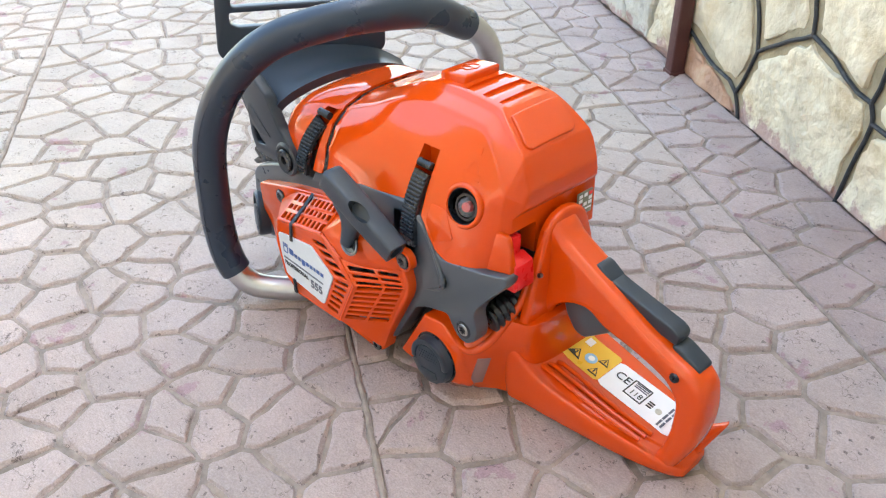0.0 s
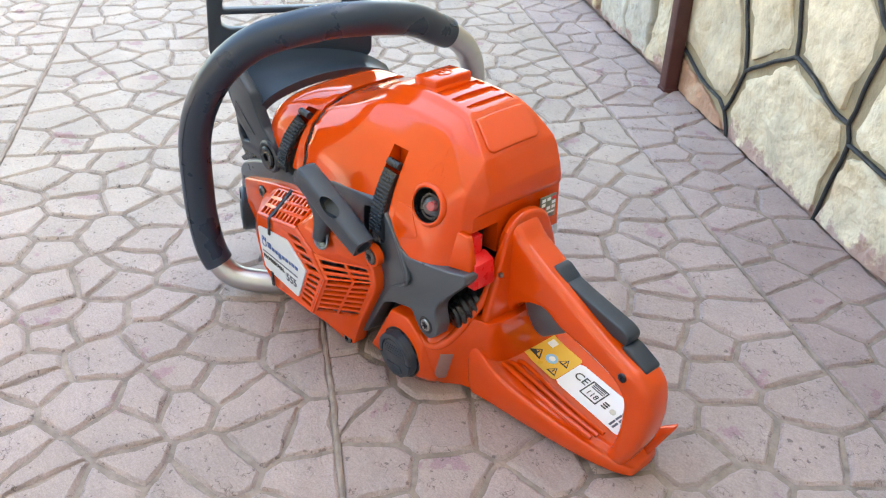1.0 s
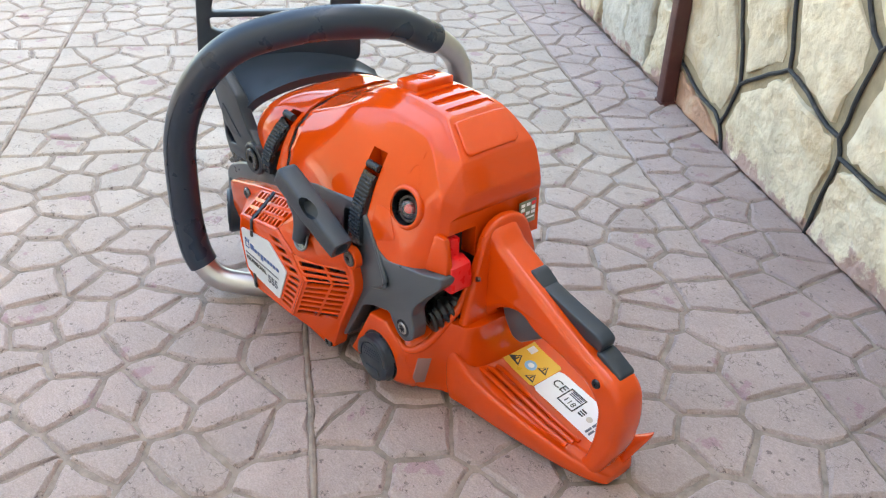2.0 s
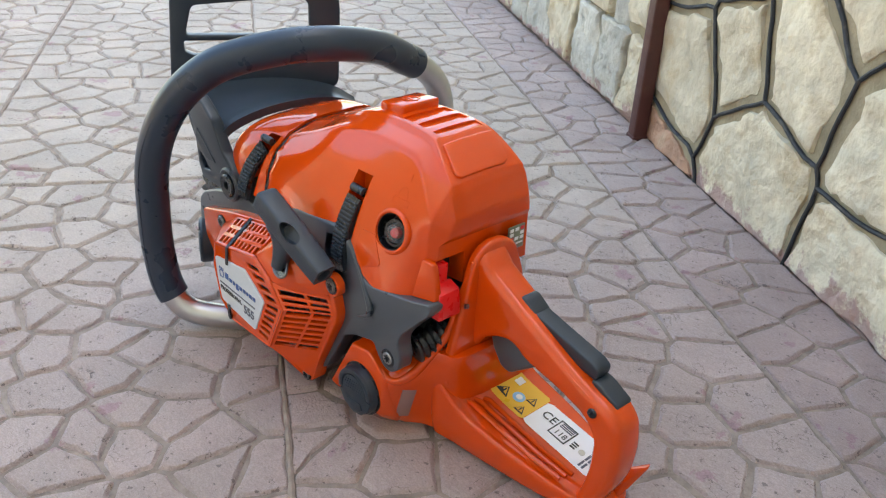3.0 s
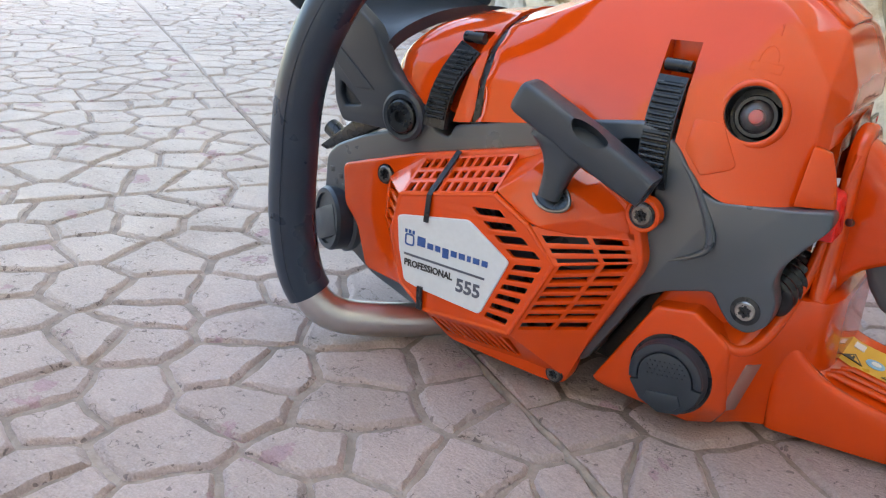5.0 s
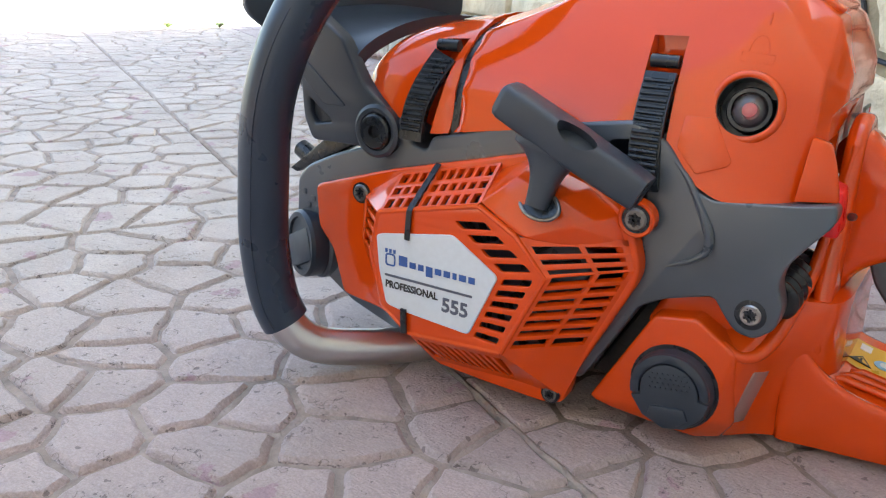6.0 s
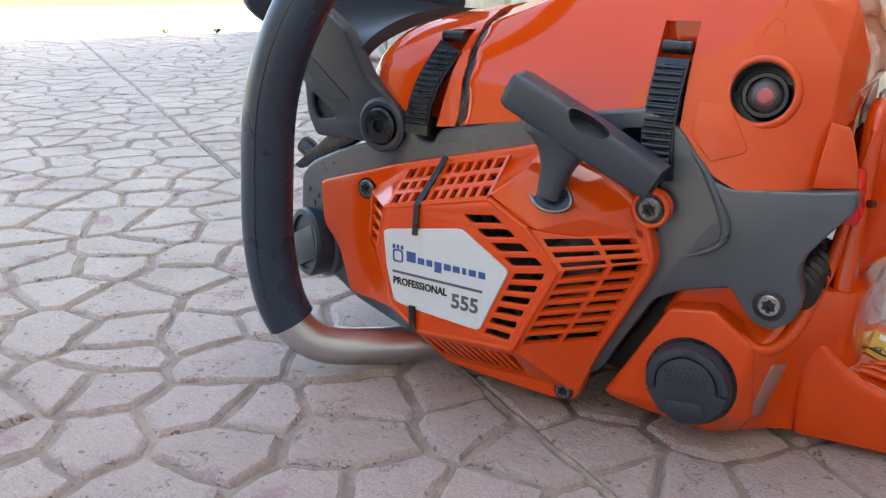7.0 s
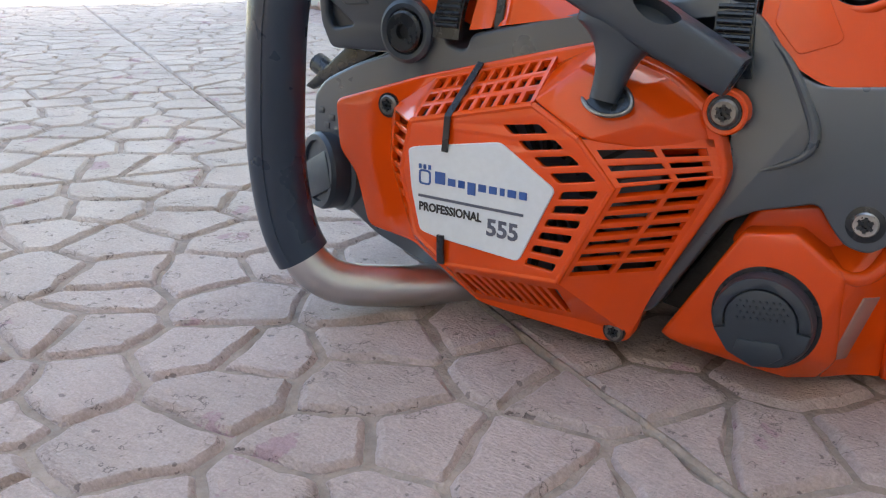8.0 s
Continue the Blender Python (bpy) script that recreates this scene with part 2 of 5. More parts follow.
STONE_GREY = mat("grey_weathered_stone", (0.54, 0.52, 0.46), 0.9, vary=0.3, scale=14, bump=0.9, bump_scale=50, bump_dist=0.010, dirt=(0.16, 0.16, 0.12), dirt_amount=0.8, dirt_scale=14, rand=0.12)
MORTAR = mat("brown_mortar", (0.34, 0.285, 0.19), 0.95, vary=0.2, scale=30, bump=0.8, bump_scale=200)
BEAD = mat("black_joint_paint", (0.022, 0.024, 0.030), 0.6, vary=0.25, scale=60, bump=0.5, bump_scale=300, dirt=(0.16, 0.15, 0.13), dirt_amount=0.5, dirt_scale=40)
POST_PAINT = mat("brown_painted_steel", (0.075, 0.022, 0.020), 0.40, vary=0.15, scale=30, bump=0.15, bump_scale=120, dirt=(0.10, 0.06, 0.04), dirt_amount=0.6, dirt_scale=30)
# dark tone of the added wall that the orange cover reflects
REFLECTION_DARK = mat("reflection_dark", (0.10, 0.09, 0.065), 0.9, vary=0.2, scale=2, bump=0.4, bump_scale=60)
RENDER_WALL = mat("blocker_render", (0.62, 0.57, 0.48), 0.9, vary=0.06, scale=3, bump=0.3, bump_scale=90)


def splashed(m):
    """Mauve floor paint smeared up the lowest few centimetres of a surface."""
    n, l = m.node_tree.nodes, m.node_tree.links
    b = n["Principled BSDF"]
    base = b.inputs["Base Color"].links[0].from_socket
    geo = n.new("ShaderNodeNewGeometry")
    xyz = n.new("ShaderNodeSeparateXYZ")
    l.new(geo.outputs["Position"], xyz.inputs[0])
    nz = n.new("ShaderNodeTexNoise")
    nz.inputs["Scale"].default_value, nz.inputs["Detail"].default_value, nz.inputs["Roughness"].default_value = 28, 8, 0.7
    l.new(geo.outputs["Position"], nz.inputs["Vector"])
    up = n.new("ShaderNodeMath")
    up.operation = "MULTIPLY_ADD"
    up.inputs[1].default_value, up.inputs[2].default_value = -0.14, 0.075
    l.new(nz.outputs["Fac"], up.inputs[0])
    less = n.new("ShaderNodeMath")
    less.operation = "ADD"
    l.new(xyz.outputs["Z"], less.inputs[0])
    l.new(up.outputs[0], less.inputs[1])
    edge = n.new("ShaderNodeMapRange")
    edge.inputs[1].default_value, edge.inputs[2].default_value, edge.inputs[3].default_value, edge.inputs[4].default_value = 0.014, 0.026, 0.8, 0.0
    l.new(less.outputs[0], edge.inputs[0])
    mix = n.new("ShaderNodeMixRGB")
    mix.inputs[2].default_value = (0.40, 0.25, 0.24, 1)
    l.new(edge.outputs[0], mix.inputs[0])
    l.new(base, mix.inputs[1])
    l.new(mix.outputs[0], b.inputs["Base Color"])


splashed(STONE)
splashed(MORTAR)
splashed(STONE_GREY)


# ---- mesh helpers ----
def finish(bm, sharp=32.0):
    bmesh.ops.recalc_face_normals(bm, faces=bm.faces[:])
    for f in bm.faces:
        f.smooth = True
    lim = radians(sharp)
    for e in bm.edges:
        e.smooth = not (len(e.link_faces) == 2 and e.calc_face_angle(0) > lim)


def part(name, bm, material, parent=None, label="", sharp=32.0):
    """Links a bmesh as one mesh object under a thing or a part."""
    finish(bm, sharp)
    me = bpy.data.meshes.new(name)
    bm.to_mesh(me)
    bm.free()
    me.materials.append(material)
    ob = new(name, me)
    if parent:
        ob.parent = parent
    return tagged(ob, label)


def join(*bms):
    """One bmesh out of several."""
    whole = bmesh.new()
    for b in bms:
        me = bpy.data.meshes.new("tmp")
        b.to_mesh(me)
        whole.from_mesh(me)
        b.free()
        bpy.data.meshes.remove(me)
    return whole


def moved(bm, m):
    bm.transform(m)
    return bm


def warp(bm, f):
    for v in bm.verts:
        v.co = Vector(f(*v.co))
    return bm


def bevelled(bm, w, seg=2, angle=25.0):
    if w > 0:
        bmesh.ops.recalc_face_normals(bm, faces=bm.faces[:])
        es = [e for e in bm.edges if len(e.link_faces) == 2 and e.calc_face_angle(0) > radians(angle)]
        bmesh.ops.bevel(bm, geom=es, offset=w, segments=seg, profile=0.5, affect="EDGES", clamp_overlap=True)
    return bm


def rounded(pts, r, n=4):
    """A closed outline with its corners rounded."""
    res = []
    k = len(pts)
    for i in range(k):
        p, a, b = Vector(pts[i]), Vector(pts[i - 1]), Vector(pts[(i + 1) % k])
        da, db = a - p, b - p
        rr = min(r, da.length * 0.45, db.length * 0.45)
        p0, p1 = p + da.normalized() * rr, p + db.normalized() * rr
        for j in range(n + 1):
            t = j / n
            res.append(tuple((1 - t) ** 2 * p0 + 2 * t * (1 - t) * p + t * t * p1))
    return res


def prism(pts, y0, y1, bevel=0.002, seg=2, r=0.0):
    """An outline in x and z, drawn out from y0 to y1."""
    if r:
        pts = rounded(pts, r)
    bm = bmesh.new()
    a = [bm.verts.new((x, y0, z)) for x, z in pts]
    b = [bm.verts.new((x, y1, z)) for x, z in pts]
    bm.faces.new(a)
    bm.faces.new(b[::-1])
    for i in range(len(pts)):
        j = (i + 1) % len(pts)
        bm.faces.new((a[i], b[i], b[j], a[j]))
    return bevelled(bm, bevel, seg, 50.0)


def holed(outline, holes, y0, y1, bevel=0.0):
    """Like prism, with holes right through: a filled flat curve drawn out and turned upright."""
    cu = bpy.data.curves.new("tmp", "CURVE")
    cu.dimensions, cu.fill_mode = "2D", "BOTH"
    for loop in [outline, *holes]:
        s = cu.splines.new("POLY")
        s.points.add(len(loop) - 1)
        for p, (x, z) in zip(s.points, loop):
            p.co = (x, z, 0, 1)
        s.use_cyclic_u = True
    cu.extrude = abs(y1 - y0) / 2 - bevel
    cu.bevel_depth, cu.bevel_resolution, cu.offset = bevel, 2, -bevel
    ob = bpy.data.objects.new("tmp", cu)
    scene.collection.objects.link(ob)
    me = bpy.data.meshes.new_from_object(ob.evaluated_get(bpy.context.evaluated_depsgraph_get()))
    bm = bmesh.new()
    bm.from_mesh(me)
    bpy.data.objects.remove(ob)
    bpy.data.curves.remove(cu)
    bpy.data.meshes.remove(me)
    bmesh.ops.remove_doubles(bm, verts=bm.verts[:], dist=1e-6)
    bm.transform(Matrix(((1, 0, 0, 0), (0, 0, -1, (y0 + y1) / 2), (0, 1, 0, 0), (0, 0, 0, 1))))
    return bm


def smooth_path(pts, n=8, closed=False):
    """Catmull-Rom through the points."""
    P = [Vector(p) for p in pts]
    res = []
    k = len(P)
    for i in range(k if closed else k - 1):
        p1, p2 = P[i], P[(i + 1) % k]
        p0 = P[i - 1] if (i > 0 or closed) else p1 * 2 - p2
        p3 = P[(i + 2) % k] if (i + 2 < k or closed) else p2 * 2 - p1
        for j in range(n):
            t = j / n
            res.append(0.5 * ((2 * p1) + (p2 - p0) * t + (2 * p0 - 5 * p1 + 4 * p2 - p3) * t * t + (3 * p1 - p0 - 3 * p2 + p3) * t ** 3))
    if not closed:
        res.append(P[-1])
    return res


def tube(path, radius, seg=16, closed=False, shape=None, up=None):
    """A tube along a path; radius: a number or one a point; shape: a closed section in (side, up) to use instead of a circle."""
    P = [Vector(p) for p in path]
    k = len(P)
    rad = [radius] * k if isinstance(radius, (int, float)) else list(radius)
    bm = bmesh.new()
    rings = []
    normal = None
    for i, p in enumerate(P):
        t = (P[(i + 1) % k] - P[i - 1]) if (closed or 0 < i < k - 1) else (P[1] - P[0] if i == 0 else P[-1] - P[-2])
        t.normalize()
        if normal is None:
            ref = Vector(up) if up else (Vector((0, 0, 1)) if abs(t.z) < 0.9 else Vector((0, 1, 0)))
            normal = (ref - t * ref.dot(t)).normalized()
        else:
            normal = (normal - t * normal.dot(t)).normalized()
        side = t.cross(normal)
        sec = shape or [(math.cos(2 * math.pi * j / seg), math.sin(2 * math.pi * j / seg)) for j in range(seg)]
        rings.append([bm.verts.new(p + (side * u + normal * v) * rad[i]) for u, v in sec])
    m = len(rings[0])
    for i in range(k if closed else k - 1):
        a, b = rings[i], rings[(i + 1) % k]
        for j in range(m):
            bm.faces.new((a[j], a[(j + 1) % m], b[(j + 1) % m], b[j]))
    if not closed:
        bm.faces.new(rings[0][::-1])
        bm.faces.new(rings[-1])
    return bm


def axis_matrix(center, axis):
    return Matrix.Translation(center) @ Vector((0, 0, 1)).rotation_difference(Vector(axis)).to_matrix().to_4x4()


def lathe(profile, center, axis=(0, -1, 0), seg=32):
    """A turned shape: (radius, height) pairs, height along the axis."""
    bm = bmesh.new()
    rings = []
    for r, h in profile:
        if r < 1e-6:
            rings.append([bm.verts.new((0, 0, h))])
        else:
            rings.append([bm.verts.new((r * math.cos(2 * math.pi * j / seg), r * math.sin(2 * math.pi * j / seg), h)) for j in range(seg)])
    for a, b in zip(rings, rings[1:]):
        for j in range(seg):
            q = [a[j % len(a)], a[(j + 1) % len(a)], b[(j + 1) % len(b)], b[j % len(b)]]
            q = list(dict.fromkeys(q))
            if len(q) > 2:
                bm.faces.new(q)
    if profile[0][0] > 1e-6 and profile[-1][0] > 1e-6:
        a, b = rings[-1], rings[0]
        for j in range(seg):
            bm.faces.new((a[j], a[(j + 1) % seg], b[(j + 1) % seg], b[j]))
    else:
        for ring in (rings[0], rings[-1]):
            if len(ring) > 2:
                bm.faces.new(ring)
    bm.transform(axis_matrix(center, axis))
    return bm


def box(x0, x1, y0, y1, z0, z1, bevel=0.001, seg=2):
    bm = bmesh.new()
    bmesh.ops.create_cube(bm, size=1.0, matrix=Matrix.Translation(((x0 + x1) / 2, (y0 + y1) / 2, (z0 + z1) / 2)) @ Matrix.Diagonal((x1 - x0, y1 - y0, z1 - z0, 1)))
    return bevelled(bm, bevel, seg)


def hull(pts, bevel=0.002, seg=2):
    bm = bmesh.new()
    for p in pts:
        bm.verts.new(p)
    r = bmesh.ops.convex_hull(bm, input=bm.verts[:])
    loose = [v for v in bm.verts if not v.link_faces]
    bmesh.ops.delete(bm, geom=loose, context="VERTS")
    bmesh.ops.dissolve_limit(bm, angle_limit=radians(4), verts=bm.verts[:], edges=bm.edges[:])
    return bevelled(bm, bevel, seg, 12.0)


def cage(rings, level=2, creases=(), cap=True, rings_crisp=()):
    """A smooth body through rings of equally many points; creases: indices along the ring whose long edges stay crisp, with their sharpness."""
    bm = bmesh.new()
    cl = bm.edges.layers.float.new("crease_edge")
    V = [[bm.verts.new(p) for p in r] for r in rings]
    m = len(V[0])
    for a, b in zip(V, V[1:]):
        for j in range(m):
            bm.faces.new((a[j], a[(j + 1) % m], b[(j + 1) % m], b[j]))
    if cap:
        bm.faces.new(V[0][::-1])
        bm.faces.new(V[-1])
    bm.edges.ensure_lookup_table()
    crease = dict(creases)
    for a, b in zip(V, V[1:]):
        for j in crease:
            bm.edges.get((a[j], b[j]))[cl] = crease[j]
    for k, w in dict(rings_crisp).items():
        for j in range(m):
            bm.edges.get((V[k][j], V[k][(j + 1) % m]))[cl] = w
    for r in (V[0], V[-1]):
        for j in range(m):
            e = bm.edges.get((r[j], r[(j + 1) % m]))
            if e:
                e[cl] = 0.92
    return subdivided(bm, level)


def subdivided(bm, level):
    me = bpy.data.meshes.new("tmp")
    bmesh.ops.recalc_face_normals(bm, faces=bm.faces[:])
    bm.to_mesh(me)
    bm.free()
    ob = bpy.data.objects.new("tmp", me)
    scene.collection.objects.link(ob)
    mod = ob.modifiers.new("sub", "SUBSURF")
    mod.levels = mod.render_levels = level
    res = bmesh.new()
    done = bpy.data.meshes.new_from_object(ob.evaluated_get(bpy.context.evaluated_depsgraph_get()))
    res.from_mesh(done)
    bpy.data.objects.remove(ob)
    bpy.data.meshes.remove(me)
    bpy.data.meshes.remove(done)
    return res


def cut(bm, *tools):
    """The solid bm less the solids given."""
    objs = []
    for b in (bm, *tools):
        bmesh.ops.recalc_face_normals(b, faces=b.faces[:])
        me = bpy.data.meshes.new("tmp")
        b.to_mesh(me)
        b.free()
        ob = bpy.data.objects.new("tmp", me)
        scene.collection.objects.link(ob)
        objs.append(ob)
    for t in objs[1:]:
        mod = objs[0].modifiers.new("cut", "BOOLEAN")
        mod.operation, mod.solver, mod.object = "DIFFERENCE", "EXACT", t
    done = bpy.data.meshes.new_from_object(objs[0].evaluated_get(bpy.context.evaluated_depsgraph_get()))
    res = bmesh.new()
    res.from_mesh(done)
    bpy.data.meshes.remove(done)
    for ob in objs:
        me = ob.data
        bpy.data.objects.remove(ob)
        bpy.data.meshes.remove(me)
    return res


def patch(corners, uv, thick, bevel=0.0):
    """A solid slab: a polygon in (u, v) on the quad of four corners, its outer face on the quad, thick behind it."""
    c = [Vector(p) for p in corners]
    nrm = (c[1] - c[0]).cross(c[3] - c[0]).normalized()
    if nrm.y > 0:
        nrm = -nrm
    bm = bmesh.new()
    top = [((1 - u) * (1 - v)) * c[0] + u * (1 - v) * c[1] + u * v * c[2] + (1 - u) * v * c[3] for u, v in uv]
    a = [bm.verts.new(p) for p in top]
    b = [bm.verts.new(p - nrm * thick) for p in top]
    bm.faces.new(a)
    bm.faces.new(b[::-1])
    for i in range(len(a)):
        j = (i + 1) % len(a)
        bm.faces.new((a[i], b[i], b[j], a[j]))
    return bevelled(bm, bevel, 2, 40)


def rect(u0, u1, v0, v1):
    return [(u0, v0), (u1, v0), (u1, v1), (u0, v1)]


def lettering(text, size, depth, m, squeeze=1.0, weight=0.0):
    """Raised letters in the built-in font; the text lies in local x and y."""
    cu = bpy.data.curves.new("tmp", "FONT")
    cu.body, cu.size, cu.extrude, cu.resolution_u = text, size, depth / 2, 3
    cu.align_x, cu.offset = "LEFT", weight
    ob = bpy.data.objects.new("tmp", cu)
    scene.collection.objects.link(ob)
    me = bpy.data.meshes.new_from_object(ob.evaluated_get(bpy.context.evaluated_depsgraph_get()))
    bm = bmesh.new()
    bm.from_mesh(me)
    bpy.data.objects.remove(ob)
    bpy.data.curves.remove(cu)
    bpy.data.meshes.remove(me)
    bm.transform(m @ Matrix.Diagonal((squeeze, 1, 1, 1)))
    return bm


# ---- ground, far yard, unseen blocks that shape the light ----
def flat(name, pts, z, material, label, kind="structure"):
    bm = bmesh.new()
    bm.faces.new([bm.verts.new((p.x, p.y, z)) for p in pts])
    ob = part(name, bm, material, label=label)
    return tagged(ob, kind=kind)


BLOCKER_END = 2.62       # metres along the wall at which the added sun blocker stops
flat("ground", [Vector((-400, -400, 0)), Vector((400, -400, 0)), Vector((400, 400, 0)), Vector((-400, 400, 0))], -0.012, GRASS_DRY, "dry yellowish open ground running to the horizon")
flat("pavement", [plan(-6, 6), plan(BLOCKER_END + 0.04, 6), plan(BLOCKER_END + 0.04, -0.2), plan(-6, -0.2)], -0.0036, CONCRETE, "grey-brown joint bed of the stamped concrete paving")
flat("road", [plan(BLOCKER_END + 0.04, 8), plan(BLOCKER_END + 1.73, 8), plan(BLOCKER_END + 1.73, -6), plan(BLOCKER_END + 0.04, -6)], -0.0030, PALE, "sunlit pale concrete strip beyond the paving")


def block(name, a0, a1, d0, d1, z0, z1, material, label):
    bm = bmesh.new()
    lo = [bm.verts.new(plan(a, d, z0)) for a, d in ((a0, d0), (a1, d0), (a1, d1), (a0, d1))]
    hi = [bm.verts.new(plan(a, d, z1)) for a, d in ((a0, d0), (a1, d0), (a1, d1), (a0, d1))]
    bm.faces.new(lo)
    bm.faces.new(hi)
    for i in range(4):
        j = (i + 1) % 4
        bm.faces.new((lo[i], lo[j], hi[j], hi[i]))
    return tagged(part(name, bm, material, label=label), kind="structure")


# unseen block, added to keep the sun off the paving
block("unseen_sun_blocker", -5.0, BLOCKER_END, -0.55, -6.0, -0.01, 4.0, RENDER_WALL, "unseen plain block added behind the stone plinth to shade the paving")
# second unseen block, added to hold back sky light from this end
block("unseen_side_blocker", -5.0, -1.3, 6.0, -0.55, -0.01, 4.0, RENDER_WALL, "unseen plain block added to close off light from this side")
WALL_TOP = 0.62
# unseen wall, added to hide bright horizon sky from the cover's reflections
block("unseen_reflection_wall", -1.3, BLOCKER_END, 5.7, 5.5, -0.012, 2.6, REFLECTION_DARK, "unseen dark wall added across the yard to deepen reflections")
block("wall_stone_core", -2.2, 0.62, -0.0015, -0.55, -0.01, WALL_TOP, MORTAR, "brown mortar core of the stone plinth wall")
block("wall_low_core", 0.62, BLOCKER_END, -0.006, -0.55, -0.01, 0.15, MORTAR, "brown mortar core of the low stone wall")

# ---- chainsaw ----
saw = tagged(new("chainsaw"), "orange and dark grey petrol chainsaw without bar on stamped paving", "chainsaw")


def screw(parent, c, r=0.006, axis=(0, -1, 0), name="screw", material=STEEL, depth=0.002):
    """A star-headed screw."""
    head = lathe([(0, -0.006), (r, -0.006), (r, 0.0), (r * 0.85, 0.0012), (r * 0.5, 0.0012), (r * 0.45, -depth), (0, -depth)], c, axis, 20)
    ob = part(name, head, material, parent)
    # black bars on the head paint the shade of the star socket
    fins = [moved(box(-r * 0.12, r * 0.12, r * 0.2, r * 0.62, -depth, 0.0014, 0), axis_matrix(c, axis) @ Matrix.Rotation(k * math.pi / 3, 4, "Z")) for k in range(6)]
    part("socket_shade", join(*fins), BLACK, ob)
    return ob


# main grey housing
def lean(x, y, z):
    """The housing's rear corner turns inwards."""
    if x > -0.005 and y < 0.06:
        w = min(max((z - 0.118) / 0.03, 0), 1)
        y += w * 0.012 * ((x + 0.005) / 0.05) ** 1.4
    return x, y, z


body = prism([(-0.288, 0.117), (-0.279, 0.127), (-0.253, 0.139), (-0.225, 0.148), (-0.212, 0.150), (-0.206, 0.156), (-0.201, 0.171), (-0.194, 0.172), (-0.193, 0.154), (-0.180, 0.151), (-0.177, 0.160),
              (-0.104, 0.178), (-0.048, 0.186), (-0.034, 0.181), (-0.034, 0.1), (-0.07, 0.03), (-0.1, 0.012), (-0.165, 0.010), (-0.196, 0.021), (-0.242, 0.036), (-0.272, 0.055), (-0.290, 0.088)], 0.012, 0.165, 0.004, 3, r=0.005)
housing = part("housing", body, GREY, saw)
for x, z in ((-0.282, 0.108), (-0.274, 0.104), (-0.278, 0.099), (-0.270, 0.097)):
    part("raised_mark", box(x - 0.002, x + 0.002, 0.0112, 0.014, z - 0.002, z + 0.002, 0.0006), GREY, housing)
bracket = prism([(-0.062, 0.176), (-0.034, 0.180), (-0.027, 0.174), (-0.011, 0.154), (-0.002, 0.150), (0.038, 0.152), (0.055, 0.154), (0.056, 0.145), (0.046, 0.133), (0.038, 0.122),
                 (0.036, 0.112), (0.040, 0.100), (0.038, 0.088), (0.028, 0.080), (0.018, 0.082), (0.011, 0.090), (0.005, 0.099), (-0.021, 0.091), (-0.035, 0.083), (-0.064, 0.031), (-0.074, 0.026)], 0.012, 0.027, 0.0035, 3, r=0.004)
bracket = part("bracket", warp(bracket, lean), GREY, saw)
crease = [(-0.026, 0.0128, 0.170), (-0.015, 0.0125, 0.158), (-0.005, 0.0125, 0.140), (-0.001, 0.0125, 0.127), (-0.006, 0.0128, 0.118), (-0.026, 0.0132, 0.108)]
cp = smooth_path(crease, 6)
part("moulded_ridge", tube(cp, [0.0022 * math.sin(math.pi * (0.04 + 0.92 * i / (len(cp) - 1))) + 0.0003 for i in range(len(cp))], 10), GREY, bracket)
# flat black disc round the bolt, the recess's shade as colour
part("bolt_well_shade", lathe([(0, -0.004), (0.0082, -0.004), (0.0082, 0.0003), (0.0076, 0.0005), (0, 0.0005)], (0.025, 0.0120, 0.0935), seg=32), BLACK, bracket)
screw(bracket, (0.025, 0.0118, 0.0935), 0.0059, name="mount_bolt", material=BOLT)
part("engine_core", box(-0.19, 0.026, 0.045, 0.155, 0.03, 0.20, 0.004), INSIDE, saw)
# near-black block fills the gap under the bracket in place of shade
part("gap_shade_block", prism([(-0.066, 0.028), (-0.03, 0.088), (0.02, 0.092), (0.03, 0.07), (0.0, 0.02)], 0.030, 0.12, 0.001), INSIDE, saw)

# orange starter cover: a skirt, and a dome of facets with slots
YP, YB = -0.024, 0.003
TL, TR, R0, R1, R2, BT, BL, L1 = (-0.190, 0.118), (-0.120, 0.134), (-0.096, 0.121), (-0.077, 0.101), (-0.102, 0.049), (-0.167, 0.044), (-0.187, 0.058), (-0.196, 0.092)
P = lambda q, y=YP: (q[0], y, q[1])
b_ul, b_l, b_ll = (-0.222, 0.118), (-0.224, 0.088), (-0.207, 0.043)
b_tl, b_tr = (-0.191, 0.138), (-0.121, 0.155)
b_rt, b_rm, b_rb = (-0.039, 0.124), (-0.034, 0.107), (-0.058, 0.054)
b_bl, b_br = (-0.162, 0.016), (-0.100, 0.019)
skirt_out = [(-0.263, 0.118), (-0.203, 0.137), (-0.120, 0.158), (-0.099, 0.163), (-0.062, 0.151), (-0.041, 0.136), (-0.033, 0.109), (-0.035, 0.098), (-0.068, 0.032),
             (-0.072, 0.014), (-0.085, 0.011), (-0.129, 0.012), (-0.162, 0.014), (-0.182, 0.026), (-0.207, 0.041), (-0.240, 0.045), (-0.249, 0.076), (-0.261, 0.089)]
skirt_hole = [(-0.212, 0.114), (-0.188, 0.134), (-0.124, 0.148), (-0.050, 0.120), (-0.042, 0.105), (-0.070, 0.042), (-0.103, 0.024), (-0.158, 0.022), (-0.198, 0.047), (-0.212, 0.085)]
slats = []
pieces = [holed(rounded(skirt_out, 0.005), [skirt_hole], 0.002, 0.018, 0.002)]


